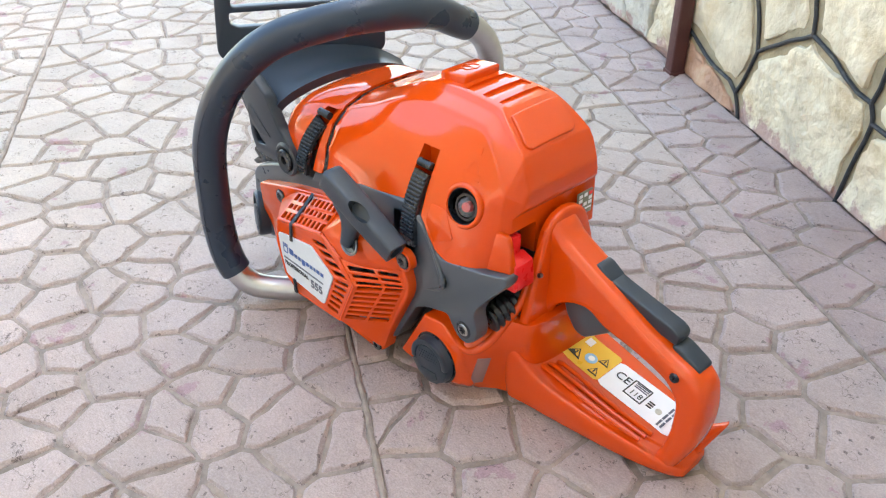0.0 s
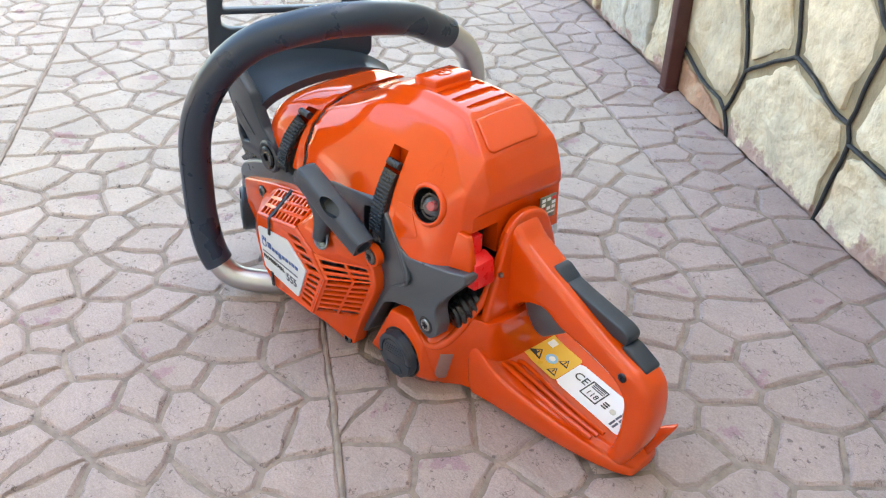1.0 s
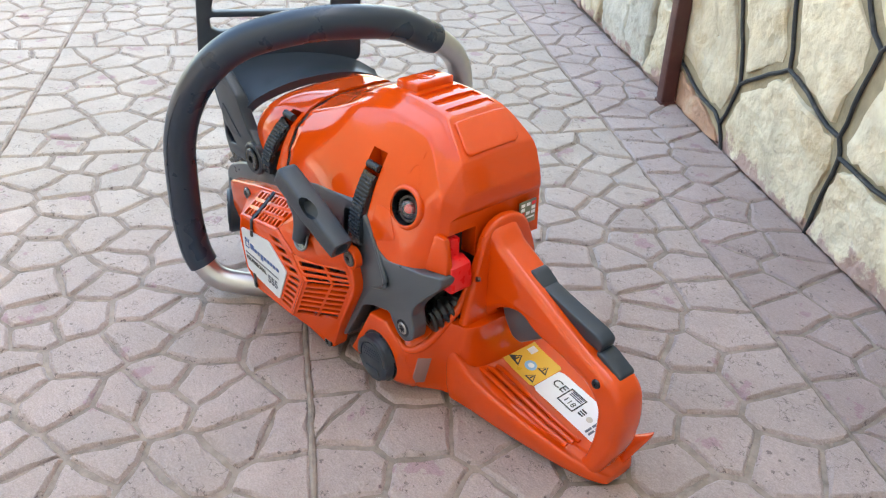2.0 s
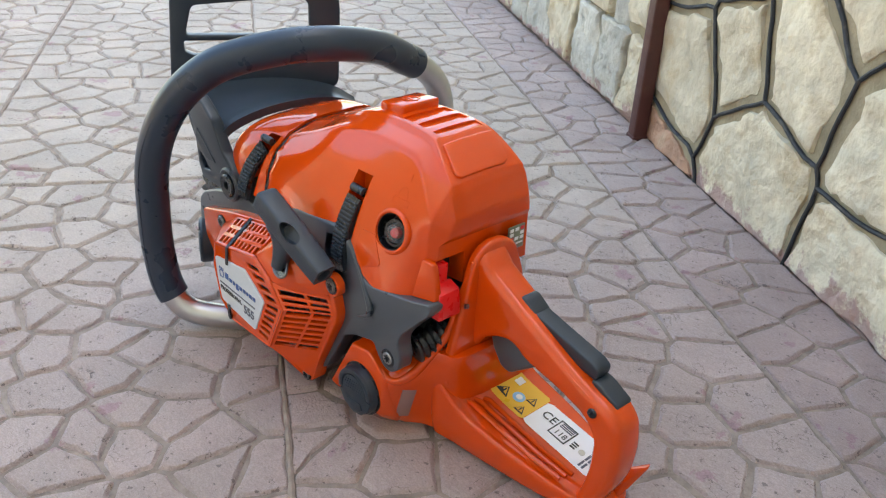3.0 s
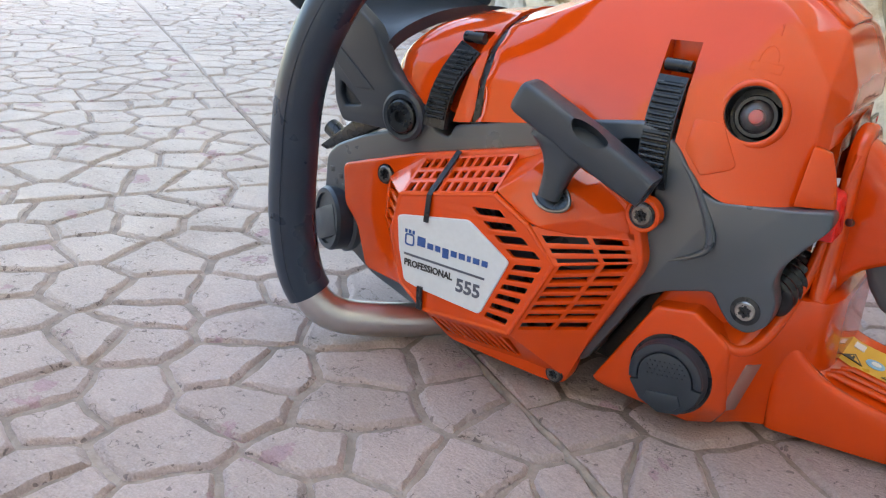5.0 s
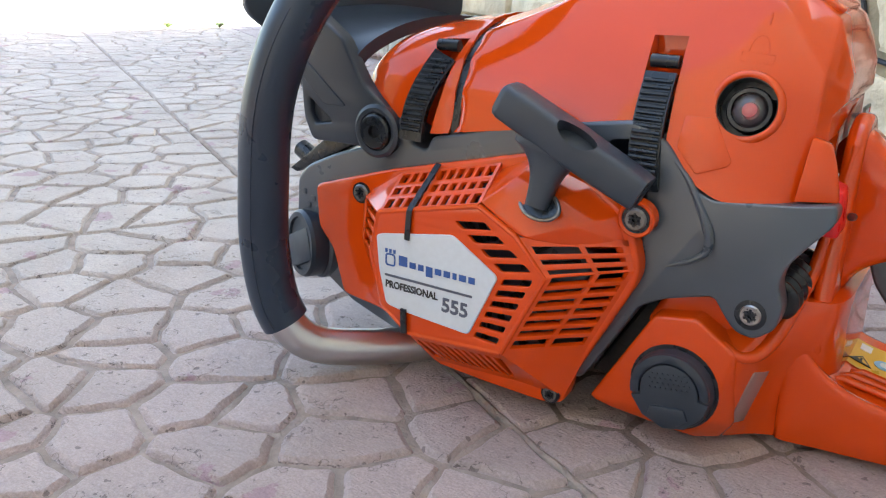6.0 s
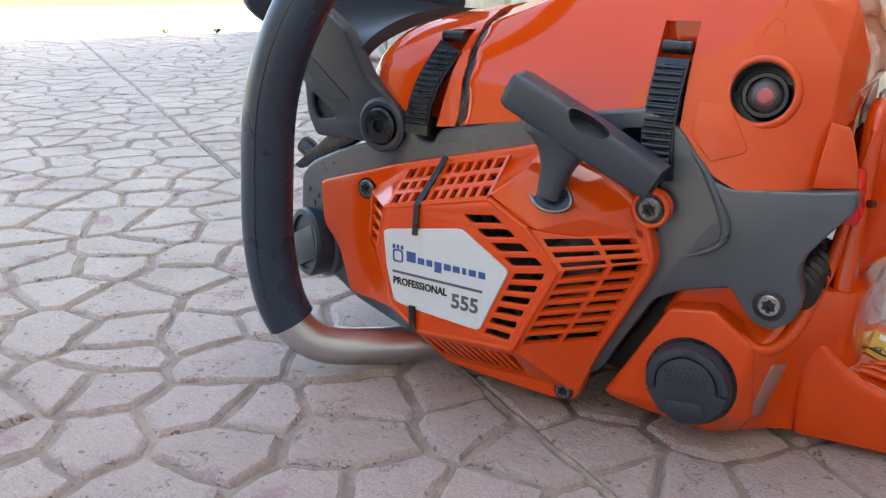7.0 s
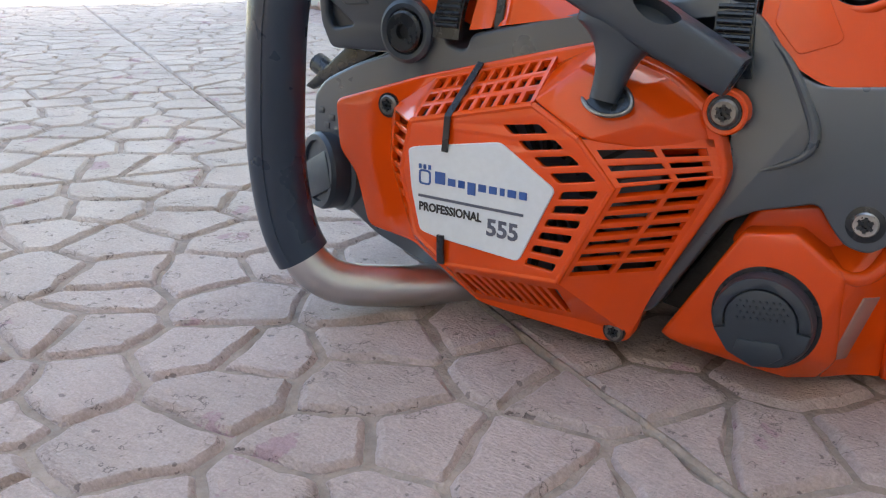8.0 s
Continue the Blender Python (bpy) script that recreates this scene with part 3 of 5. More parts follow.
def quad_poly(c, u0, u1, v0, v1):
    """A rectangle of a flat quad, as an outline in x and z."""
    f = lambda u, v: tuple((1 - u) * (1 - v) * c[0][k] + u * (1 - v) * c[1][k] + u * v * c[2][k] + (1 - u) * v * c[3][k] for k in (0, 1))
    return [f(u0, v0), f(u1, v0), f(u1, v1), f(u0, v1)]


chev_hi = [(-0.138, 0.124), (-0.116, 0.127), (-0.081, 0.101), (-0.102, 0.0965)]
chev_lo = [(-0.102, 0.0965), (-0.081, 0.101), (-0.1045, 0.051), (-0.122, 0.052)]
slots = []
for k in range(4):
    v0, v1 = 0.05 + k * 0.245, 0.05 + k * 0.245 + 0.140
    slots.append(rounded(quad_poly(chev_hi, 0.04, 0.93, v0, v1), 0.0012, 2))
for k in range(6):
    v0, v1 = 0.045 + k * 0.163, 0.045 + k * 0.163 + 0.088
    slots.append(rounded(quad_poly(chev_lo, 0.05, 0.92, v0, v1), 0.0012, 2))
pieces.append(holed(rounded([TL, TR, R0, R1, R2, BT, BL, L1], 0.004), slots, YP, YP + 0.003, 0.0006))


def grille(c, nu, nv, bu, bv, wu, wv, frame_u=0.05, frame_v=0.06):
    """A slotted facet: a rim, nu bars across and nv bars along; bu, bv: how thick the bars are as shares."""
    res = [patch(c, rect(0, 1, 0, frame_v), 0.003), patch(c, rect(0, 1, 1 - frame_v, 1), 0.003), patch(c, rect(0, frame_u, 0, 1), 0.0031), patch(c, rect(1 - frame_u, 1, 0, 1), 0.0031)]
    for i in range(1, nu):
        u = frame_u + (1 - 2 * frame_u) * i / nu
        slats.append(patch(c, rect(u - bu / 2, u + bu / 2, 0.01, 0.99), wu, 0.0005))
    for j in range(1, nv):
        v = frame_v + (1 - 2 * frame_v) * j / nv
        slats.append(patch(c, rect(0.01, 0.99, v - bv / 2, v + bv / 2), wv, 0.0004))
    return res


up_q = [P(TL), P(TR), P(b_tr, YB), P(b_tl, YB)]
pieces += grille(up_q, 10, 3, 0.040, 0.115, 0.0036, 0.0024, 0.03, 0.09)
rt_q = [P(R0), P(b_rt, YB), P(b_rm, YB), P(R1)]
rb_q = [P(R1), P(b_rm, YB), P(b_rb, YB), P(R2)]
for q, n, fv0, fv1 in ((rt_q, 3, 0.22, 0.0), (rb_q, 7, 0.0, 0.06)):
    pieces += [patch(q, rect(0, 0.09, 0, 1), 0.003), patch(q, rect(0.90, 1, 0, 1), 0.003)]
    if fv0:
        pieces.append(patch(q, rect(0, 1, 0, fv0), 0.0031))
    if fv1:
        pieces.append(patch(q, rect(0, 1, 1 - fv1, 1), 0.0031))
    for j in range(1, n + (1 if fv0 else 0)):
        v = fv0 + (1 - fv0 - fv1) * j / n
        v = min(v, 0.985)
        h = 0.030 if n == 7 else 0.075
        slats.append(patch(q, rect(0.02, 0.98, v - h, min(v + h, 1.0)), 0.004, 0.0006))
    mid = [(0.50, 0.0), (0.56, 0.0), (0.60, 1.0), (0.54, 1.0)] if n == 3 else [(0.54, 0.0), (0.60, 0.0), (0.53, 1.0), (0.47, 1.0)]
    slats.append(patch(q, mid, 0.0038, 0.0005))
bot_q = [P(BT), P(R2), P(b_br, YB), P(b_bl, YB)]
pieces += grille(bot_q, 1, 1, 0.055, 0.14, 0.0032, 0.0024, 0.03, 0.20)
for i in range(1, 11):
    u = 0.03 + 0.94 * i / 11
    slats.append(patch(bot_q, [(u - 0.058, 0.18), (u - 0.010, 0.18), (u + 0.045, 0.82), (u - 0.003, 0.82)], 0.0034, 0.0005))
pieces.append(patch([P(R2), P(b_rb, YB), P((-0.072, 0.018), YB), P(b_br, YB)], rect(0, 1, 0, 1), 0.003))
for q, n in (([P(b_ul, YB), P(TL), P(L1), P(b_l, YB)], 4), ([P(b_l, YB), P(L1), P(BL), P(b_ll, YB)], 5)):
    pieces += [patch(q, rect(0, 0.22, 0, 1), 0.003), patch(q, rect(0.90, 1, 0, 1), 0.003)]
    for j in range(n + 1):
        v = j / n
        slats.append(patch(q, rect(0.20, 0.92, max(v - 0.055, 0), min(v + 0.055, 1)), 0.0034, 0.0004))
pieces.append(patch([P(b_ul, YB), P(TL), P(b_tl, YB), P((-0.207, 0.130), YB)], rect(0, 1, 0, 1), 0.003))
pieces.append(patch([P(b_ll, YB), P(BL), P(BT), P(b_bl, YB)], rect(0, 1, 0, 1), 0.003))
# rounded arrises of the dome
for pts in ([P(TL), P(TR)], [P(R0), P(R1), P(R2)], [P(BT), P(R2)], [P(TL), P(L1), P(BL), P(BT)], [P(TR), P(R0)]):
    pieces.append(tube([(x, y + 0.0012, z) for x, y, z in pts], 0.0018, 8))
# the hump from which the starter rope comes
pieces.append(hull([P(q, 0.006) for q in ((-0.126, 0.150), (-0.099, 0.163), (-0.062, 0.151), (-0.043, 0.137), (-0.037, 0.119), (-0.06, 0.112))] +
                   [P(q, -0.0225) for q in ((-0.120, 0.136), (-0.112, 0.134), (-0.097, 0.1225), (-0.090, 0.121))] +
                   [P(q, -0.014) for q in ((-0.112, 0.146), (-0.102, 0.152), (-0.078, 0.143), (-0.066, 0.130), (-0.072, 0.119))], 0.0022, 3))
starter = part("starter_cover", pieces[0], ORANGE, saw, sharp=40)
part("face_plate", pieces[1], ORANGE, starter, sharp=40)
part("rope_hump", pieces[-1], ORANGE, starter, sharp=40)
for piece in pieces[2:-1]:
    part("facet_frame", piece, ORANGE, starter, sharp=40)
for slat in slats:
    part("slat", slat, ORANGE, starter)
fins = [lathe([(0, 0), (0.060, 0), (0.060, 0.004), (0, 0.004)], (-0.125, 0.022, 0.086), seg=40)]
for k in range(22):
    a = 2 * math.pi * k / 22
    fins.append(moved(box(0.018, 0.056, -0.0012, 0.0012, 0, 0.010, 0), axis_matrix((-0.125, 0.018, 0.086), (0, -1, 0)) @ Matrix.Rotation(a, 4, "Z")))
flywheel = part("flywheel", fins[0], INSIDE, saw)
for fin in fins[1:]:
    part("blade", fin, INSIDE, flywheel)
# near-black sheet across the cover's opening, as shade behind the slots
part("opening_shade_plate", prism(skirt_hole, 0.016, 0.0175, 0), INSIDE, saw)
for c, r, ringed in (((-0.223, 0.0015, 0.119), 0.0058, False), ((-0.0375, 0.0005, 0.1365), 0.0063, True), ((-0.0795, 0.0012, 0.0190), 0.0050, False), ((-0.160, 0.003, 0.022), 0.0040, False)):
    if ringed:
        part("screw_boss", lathe([(r * 1.2, -0.006), (r * 1.62, -0.006), (r * 1.62, 0.0008), (r * 1.5, 0.0016), (r * 1.25, 0.0012), (r * 1.2, -0.004)], (c[0], c[1] + 0.001, c[2]), seg=28), ORANGE, starter)
    # flat black disc under each screw head, painted shade of its well
    part("screw_well_shade", lathe([(0, -0.004), (r * 1.2, -0.004), (r * 1.2, 0.0006), (0, 0.0006)], (c[0], c[1], c[2]), seg=24), BLACK, starter)
    screw(starter, (c[0], c[1] - 0.0008, c[2]), r)
part("black_strip", tube([(-0.163, 0.0005, 0.1475), (-0.166, -0.0255, 0.1235), (-0.167, -0.0262, 0.1055)], 0.0017, shape=[(-1, -0.35), (1, -0.35), (1, 0.35), (-1, 0.35)], up=(0, -1, 0)), BLACK, starter)
part("black_strip", tube([(-0.169, -0.0262, 0.0605), (-0.169, -0.0258, 0.0445)], 0.0020, shape=[(-1, -0.35), (1, -0.35), (1, 0.35), (-1, 0.35)], up=(0, -1, 0)), BLACK, starter)
ring_n = Vector((-0.15, -0.80, 0.58)).normalized()
ring_l = Vector((0.93, 0.0, -0.37))
ring_l = (ring_l - ring_n * ring_l.dot(ring_n)).normalized()
ring_s = ring_n.cross(ring_l)
ring_m = Matrix.Translation((-0.0855, -0.0185, 0.1405)) @ Matrix((ring_l, ring_s, ring_n)).transposed().to_4x4()
eye = [(0.0130 * math.cos(a) * (1 + 0.10 * abs(math.cos(a)) ** 3), 0.0080 * math.sin(a), 0) for a in [2 * math.pi * k / 32 for k in range(32)]]
part("rope_eye", moved(tube(eye, 0.0012, 8, closed=True), ring_m), STEEL, starter, "dull metal rope eye")
# flat black face fills the eye: the opening's darkness is only colour
bm = bmesh.new()
bm.faces.new([bm.verts.new(p) for p in eye])
part("rope_opening_shade", moved(bm, ring_m), BLACK, starter)

# starter handle: a rounded bar with a hollow through it, on a stem
sec = [(math.copysign(abs(math.cos(a)) ** 0.38, math.cos(a)) * 0.93, math.copysign(abs(math.sin(a)) ** 0.38, math.sin(a)) * 0.88) for a in [2 * math.pi * k / 24 for k in range(24)]]
ends = Vector((-0.1120, -0.0160, 0.1955)), Vector((-0.0310, -0.0110, 0.1540))
along = ends[1] - ends[0]
bar = [ends[0] + along * t for t in (0, 0.015, 0.05, 0.2, 0.4, 0.5, 0.6, 0.8, 0.95, 1.0)]
grip = tube(bar, [0.0082, 0.0103, 0.0112, 0.0114, 0.0116, 0.0117, 0.0115, 0.0110, 0.0105, 0.0101], shape=sec, up=(0, 0, 1))
mid = ends[0] + along * 0.53
upv = Vector((-along.z, 0, along.x)).normalized()
oval = [(0.0120 * math.cos(a), 0.0058 * math.sin(a)) for a in [2 * math.pi * k / 24 for k in range(24)]]
slot_tool = bmesh.new()
slot_up = (upv * 0.74 + Vector((0, -0.67, 0))).normalized()
frame3 = Matrix((along.normalized(), slot_up.cross(along.normalized()), slot_up)).transposed().to_4x4()
lo = [slot_tool.verts.new(Matrix.Translation(mid) @ frame3 @ Vector((u, v, 0.002))) for u, v in oval]
hi = [slot_tool.verts.new(Matrix.Translation(mid) @ frame3 @ Vector((u, v, 0.03))) for u, v in oval]
slot_tool.faces.new(lo)
slot_tool.faces.new(hi)
for i in range(24):
    slot_tool.faces.new((lo[i], lo[(i + 1) % 24], hi[(i + 1) % 24], hi[i]))
bore = tube([ends[1] - along * 0.12, ends[1] + along * 0.1], 0.0066, 20)
grip = cut(grip, slot_tool, bore)
stem_top, stem_low = ends[0] + along * 0.42 - upv * 0.005, Vector((-0.0860, -0.0190, 0.1395))
stem_dir = (stem_low - stem_top).normalized()
s_side = (along.normalized() - stem_dir * along.normalized().dot(stem_dir)).normalized()
s_deep = stem_dir.cross(s_side)
s_rings, s_len = [], (stem_low - stem_top).length
for k in range(19):
    q = s_len * k / 18
    wide = 0.0064 + 0.0155 * math.exp(-max(q - 0.004, 0) / 0.0075)
    deep = 0.0064 + 0.0034 * math.exp(-max(q - 0.004, 0) / 0.010)
    s_rings.append([stem_top + stem_dir * q + s_side * math.copysign(abs(math.cos(a)) ** 0.7, math.cos(a)) * wide + s_deep * math.copysign(abs(math.sin(a)) ** 0.7, math.sin(a)) * deep for a in [2 * math.pi * j / 28 for j in range(28)]])
stem = cage(s_rings, 0)
pull = part("pull_handle", grip, LEATHERY, saw, "grained black starter handle", sharp=45)
part("pull_stem", stem, LEATHERY, pull)

# name plate
plate_out = rounded([(-0.1905, 0.104), (-0.186, 0.1055), (-0.136, 0.1145), (-0.105, 0.0955), (-0.123, 0.0555), (-0.171, 0.0585), (-0.183, 0.0605), (-0.1885, 0.083)], 0.003)
plate = part("name_plate", prism(plate_out, YP - 0.0014, YP + 0.001, 0.0004, 1), SILVER, saw, "silver-grey name plate with blue and dark print")
YT = YP - 0.0016
flat_text = lambda x, z: Matrix.Translation((x, YT, z)) @ Matrix.Rotation(radians(90), 4, "X")
part("lettering", lettering("PROFESSIONAL", 0.0064, 0.0003, flat_text(-0.1832, 0.0722), 0.88, 0.00018), INK_BLACK, plate)
part("lettering", lettering("555", 0.0122, 0.0003, flat_text(-0.1418, 0.0662), 1.02, 0.00034), INK_GREY, plate)
part("rule", box(-0.1835, -0.1210, YT - 0.0002, YT + 0.0002, 0.0793, 0.0807, 0), INK_GREY, plate)
word, wx = [], -0.1735
for wd, z0, z1 in ((0.0070, 0.0862, 0.0955), (0.0052, 0.0862, 0.0930), (0.0046, 0.0862, 0.0930), (0.0054, 0.0836, 0.0930), (0.0052, 0.0862, 0.0930), (0.0052, 0.0862, 0.0930), (0.0034, 0.0862, 0.0930), (0.0054, 0.0862, 0.0930), (0.0050, 0.0862, 0.0930)):
    word.append(box(wx + 0.0004, wx + wd - 0.0004, YT - 0.0002, YT + 0.0002, z0 + 0.0018, z1 - 0.0012, 0))
    wx += wd + 0.0010
for bar_mesh in word:
    part("word_bar", bar_mesh, INK_BLUE, plate)
part("emblem", join(holed(rounded(rect(-0.1832, -0.1758, 0.0862, 0.0942), 0.0022), [rounded(rect(-0.1822, -0.1768, 0.0872, 0.0932), 0.0014)], YT - 0.0002, YT + 0.0002),
                    *[box(x - 0.0008, x + 0.0008, YT - 0.0002, YT + 0.0002, 0.0946, 0.0970, 0) for x in (-0.1825, -0.1795, -0.1765)]), INK_BLUE, plate)

# top cover, front cover and the seam between them


def section(x, half):
    left = [(x, y, z) for y, z in half]
    return left + [(x, 0.131 + (0.077 - y) * 0.52, z) for _, y, z in left[::-1]]


cover = cage([section(-0.1605, [(0.012, 0.165), (0.019, 0.190), (0.027, 0.208), (0.044, 0.222), (0.068, 0.229), (0.075, 0.230), (0.088, 0.231)]),
              section(-0.130, [(0.012, 0.170), (0.020, 0.195), (0.0305, 0.2150), (0.047, 0.233), (0.070, 0.239), (0.075, 0.240), (0.088, 0.241)]),
              section(-0.102, [(0.012, 0.175), (0.021, 0.200), (0.0350, 0.2260), (0.052, 0.247), (0.074, 0.253), (0.079, 0.255), (0.088, 0.256)]),
              section(-0.086, [(0.012, 0.178), (0.021, 0.200), (0.0360, 0.2270), (0.056, 0.2515), (0.075, 0.2565), (0.079, 0.2605), (0.088, 0.2615)]),
              section(-0.050, [(0.012, 0.180), (0.022, 0.203), (0.0375, 0.2285), (0.058, 0.2550), (0.074, 0.2610), (0.077, 0.2655), (0.088, 0.2675)]),
              section(-0.002, [(0.013, 0.150), (0.025, 0.195), (0.0385, 0.2265), (0.056, 0.2555), (0.072, 0.2605), (0.075, 0.2645), (0.088, 0.2665)]),
              section(0.010, [(0.015, 0.150), (0.029, 0.195), (0.0395, 0.2240), (0.053, 0.2490), (0.066, 0.2550), (0.069, 0.2590), (0.088, 0.2610)]),
              section(0.026, [(0.021, 0.150), (0.034, 0.193), (0.039, 0.214), (0.044, 0.2300), (0.061, 0.2460), (0.064, 0.2490), (0.088, 0.2510)]),
              section(0.0370, [(0.0340, 0.152), (0.0385, 0.190), (0.0385, 0.204), (0.0412, 0.2155), (0.058, 0.2375), (0.061, 0.2405), (0.088, 0.2425)]),
              section(0.0405, [(0.0400, 0.152), (0.0435, 0.190), (0.0435, 0.203), (0.0455, 0.2125), (0.058, 0.2330), (0.061, 0.2335), (0.088, 0.2350)]),
              section(0.047, [(0.047, 0.154), (0.0520, 0.187), (0.0530, 0.2000), (0.0545, 0.2065), (0.058, 0.2150), (0.063, 0.2155), (0.088, 0.2160)])],
             3, {0: 1.0, 1: 0.2, 2: 0.15, 3: 0.80, 4: 0.80, 5: 0.76, 8: 0.76, 9: 0.80, 10: 0.80, 11: 0.15, 12: 0.2, 13: 1.0}, rings_crisp={3: 0.2, 5: 0.3, 8: 0.86, 9: 0.45})
HOLE = Vector((0.0045, 0.0275, 0.1975))
HOLE_AX = Vector((0.10, -0.96, 0.26)).normalized()
tools = [lathe([(0, -0.03), (0.0152, -0.03), (0.0152, 0.03), (0, 0.03)], HOLE, HOLE_AX, 40),
         hull([(-0.0510, 0.0, 0.2285), (-0.0325, 0.0, 0.2290), (-0.0510, 0.045, 0.2285), (-0.0325, 0.045, 0.2290), (-0.0485, 0.0, 0.140), (-0.0300, 0.0, 0.140), (-0.0485, 0.045, 0.140), (-0.0300, 0.045, 0.140)], 0.0),
         hull([(0.024, 0.044, 0.14), (0.024, 0.044, 0.182), (0.024, 0.074, 0.182), (0.024, 0.074, 0.14), (0.06, 0.044, 0.14), (0.06, 0.044, 0.182), (0.06, 0.074, 0.182), (0.06, 0.074, 0.14)], 0.0),
         hull([(0.033, 0.080, 0.14), (0.033, 0.080, 0.172), (0.033, 0.112, 0.172), (0.033, 0.112, 0.14), (0.06, 0.080, 0.14), (0.06, 0.080, 0.180), (0.06, 0.112, 0.180), (0.06, 0.112, 0.14)], 0.0),
         hull([(0.060, y, z) for y in (0.036, 0.160) for z in (0.12, 0.2030)] + [(0.0482, y, 0.2030) for y in (0.036, 0.160)] + [(0.0425, y, z) for y in (0.036, 0.160) for z in (0.12, 0.1950)], 0.0)]
for x in (-0.0465, -0.0280, -0.0095):
    tools.append(hull([(x, 0.0810, 0.2638), (x + 0.0115, 0.0810, 0.2642), (x, 0.127, 0.2638), (x + 0.0115, 0.127, 0.2642), (x - 0.0005, 0.0795, 0.28), (x + 0.0145, 0.0795, 0.28), (x - 0.0005, 0.1285, 0.28), (x + 0.0145, 0.1285, 0.28)], 0.0))
top = part("top_cover", cut(cover, *tools), ORANGE, saw, sharp=48)
top_tree = BVHTree.FromPolygons([v.co.copy() for v in top.data.vertices], [tuple(p.vertices) for p in top.data.polygons])


def on_cover(x, z, lift=0.0):
    """The cover's left side at x and z."""
    hit = top_tree.ray_cast(Vector((x, -0.2, z)), Vector((0, 1, 0)))
    return hit[0] + hit[1] * lift if hit[0] else Vector((x, 0.03, z))


def on_top(x, y, lift=0.0):
    """The cover's upper side at x and y."""
    hit = top_tree.ray_cast(Vector((x, y, 0.5)), Vector((0, 0, -1)))
    return hit[0] + hit[1] * lift if hit[0] else Vector((x, y, 0.26))


lid_mesh = bmesh.new()
lid_hi, lid_lo = [], []
for i in range(13):
    lx = 0.0080 + 0.0270 * i / 12
    pull_in = 0.0055 * (1 - math.sqrt(max(0.0, 1 - (max(i - 9, 0) / 3) ** 2)))
    ya, yb = 0.0755 - 0.0085 * i / 12 + pull_in, 0.1300 - 0.0050 * i / 12 - pull_in
    ys = [ya + (yb - ya) * j / 10 for j in range(11)]
    lid_hi.append([lid_mesh.verts.new(on_top(lx, y, 0.0024)) for y in ys])
    lid_lo.append([lid_mesh.verts.new(on_top(lx, y, -0.0010)) for y in ys])
for i in range(12):
    for j in range(10):
        lid_mesh.faces.new((lid_hi[i][j], lid_hi[i][j + 1], lid_hi[i + 1][j + 1], lid_hi[i + 1][j]))
rim_hi = [r[0] for r in lid_hi] + lid_hi[-1][1:] + [r[-1] for r in lid_hi[-2::-1]] + lid_hi[0][-2:0:-1]
rim_lo = [r[0] for r in lid_lo] + lid_lo[-1][1:] + [r[-1] for r in lid_lo[-2::-1]] + lid_lo[0][-2:0:-1]
for i in range(len(rim_hi)):
    j = (i + 1) % len(rim_hi)
    lid_mesh.faces.new((rim_hi[i], rim_lo[i], rim_lo[j], rim_hi[j]))
for v in [v for r in lid_lo[1:-1] for v in r[1:-1]]:
    lid_mesh.verts.remove(v)
part("lid", bevelled(lid_mesh, 0.0012, 3, 50), ORANGE, top, sharp=60)
part("hole_rim", lathe([(0.0150, -0.006), (0.0150, -0.0008), (0.0156, -0.0001), (0.0166, 0.0001), (0.0178, -0.0004), (0.0188, -0.0018), (0.0188, -0.006)], HOLE, HOLE_AX, 48), ORANGE, top, sharp=60)
part("valve_well", lathe([(0, -0.020), (0.0151, -0.020), (0.0151, -0.0015), (0.0147, -0.0015), (0.0147, -0.018), (0, -0.018)], HOLE, HOLE_AX, 40), BLACK, top)
valve = part("decompression_valve", lathe([(0.0118, -0.019), (0.0118, -0.006), (0.0110, -0.0045), (0.0092, -0.0045), (0.0088, -0.0070), (0.0060, -0.0085), (0, -0.009)], HOLE + Vector((0.0012, 0, -0.001)), HOLE_AX, 36), BLACK, top)
part("valve_button", lathe([(0.0085, -0.010), (0.0083, -0.006), (0.0070, -0.0025), (0.0042, -0.0002), (0, 0.0006)], HOLE + Vector((0.0012, 0, -0.001)), HOLE_AX, 32), BULB, valve, "clear domed button with reddish core")
part("valve_core", lathe([(0, -0.0095), (0.0030, -0.0095), (0.0030, -0.0055), (0, -0.0050)], HOLE + Vector((0.0012, 0, -0.001)), HOLE_AX, 16), RED, valve)
badge = part("badge_block", warp(box(-0.083, -0.053, 0.0855, 0.1270, 0.250, 0.2705, 0.0022, 3), lambda x, y, z: (x, y, z + (0.12 * (x + 0.068) if z > 0.26 else 0))), ORANGE, top)
part("embossed_ring", join(moved(tube([(0.0085 * math.cos(a), 0.0085 * math.sin(a), 0) for a in [2 * math.pi * k / 6 for k in range(6)]], 0.0008, 6, closed=True), Matrix.Translation((-0.068, 0.106, 0.2706)) @ Matrix.Rotation(radians(-7), 4, "Y")),
                           box(-0.072, -0.064, 0.1052, 0.1068, 0.2698, 0.2712, 0.0003)), ORANGE, badge)
# moulded signs on the cover's side
sign = []
for pts in ([(-0.0035, 0.2235), (0.0125, 0.2225), (0.0120, 0.2180), (-0.0040, 0.2190)],):
    sign.append(tube([on_cover(x, z) for x, z in pts], 0.00028, 6, closed=True))
sign.append(tube([on_cover(0.0043 + 0.0048 * math.cos(a), 0.2235 + 0.0082 * math.sin(a)) for a in [math.pi * k / 12 for k in range(13)]], 0.00028, 6))
sign.append(tube([on_cover(0.0060, 0.2425), on_cover(0.0062, 0.2370)], 0.0005, 6))
part("moulded_sign", join(*sign), ORANGE, top)
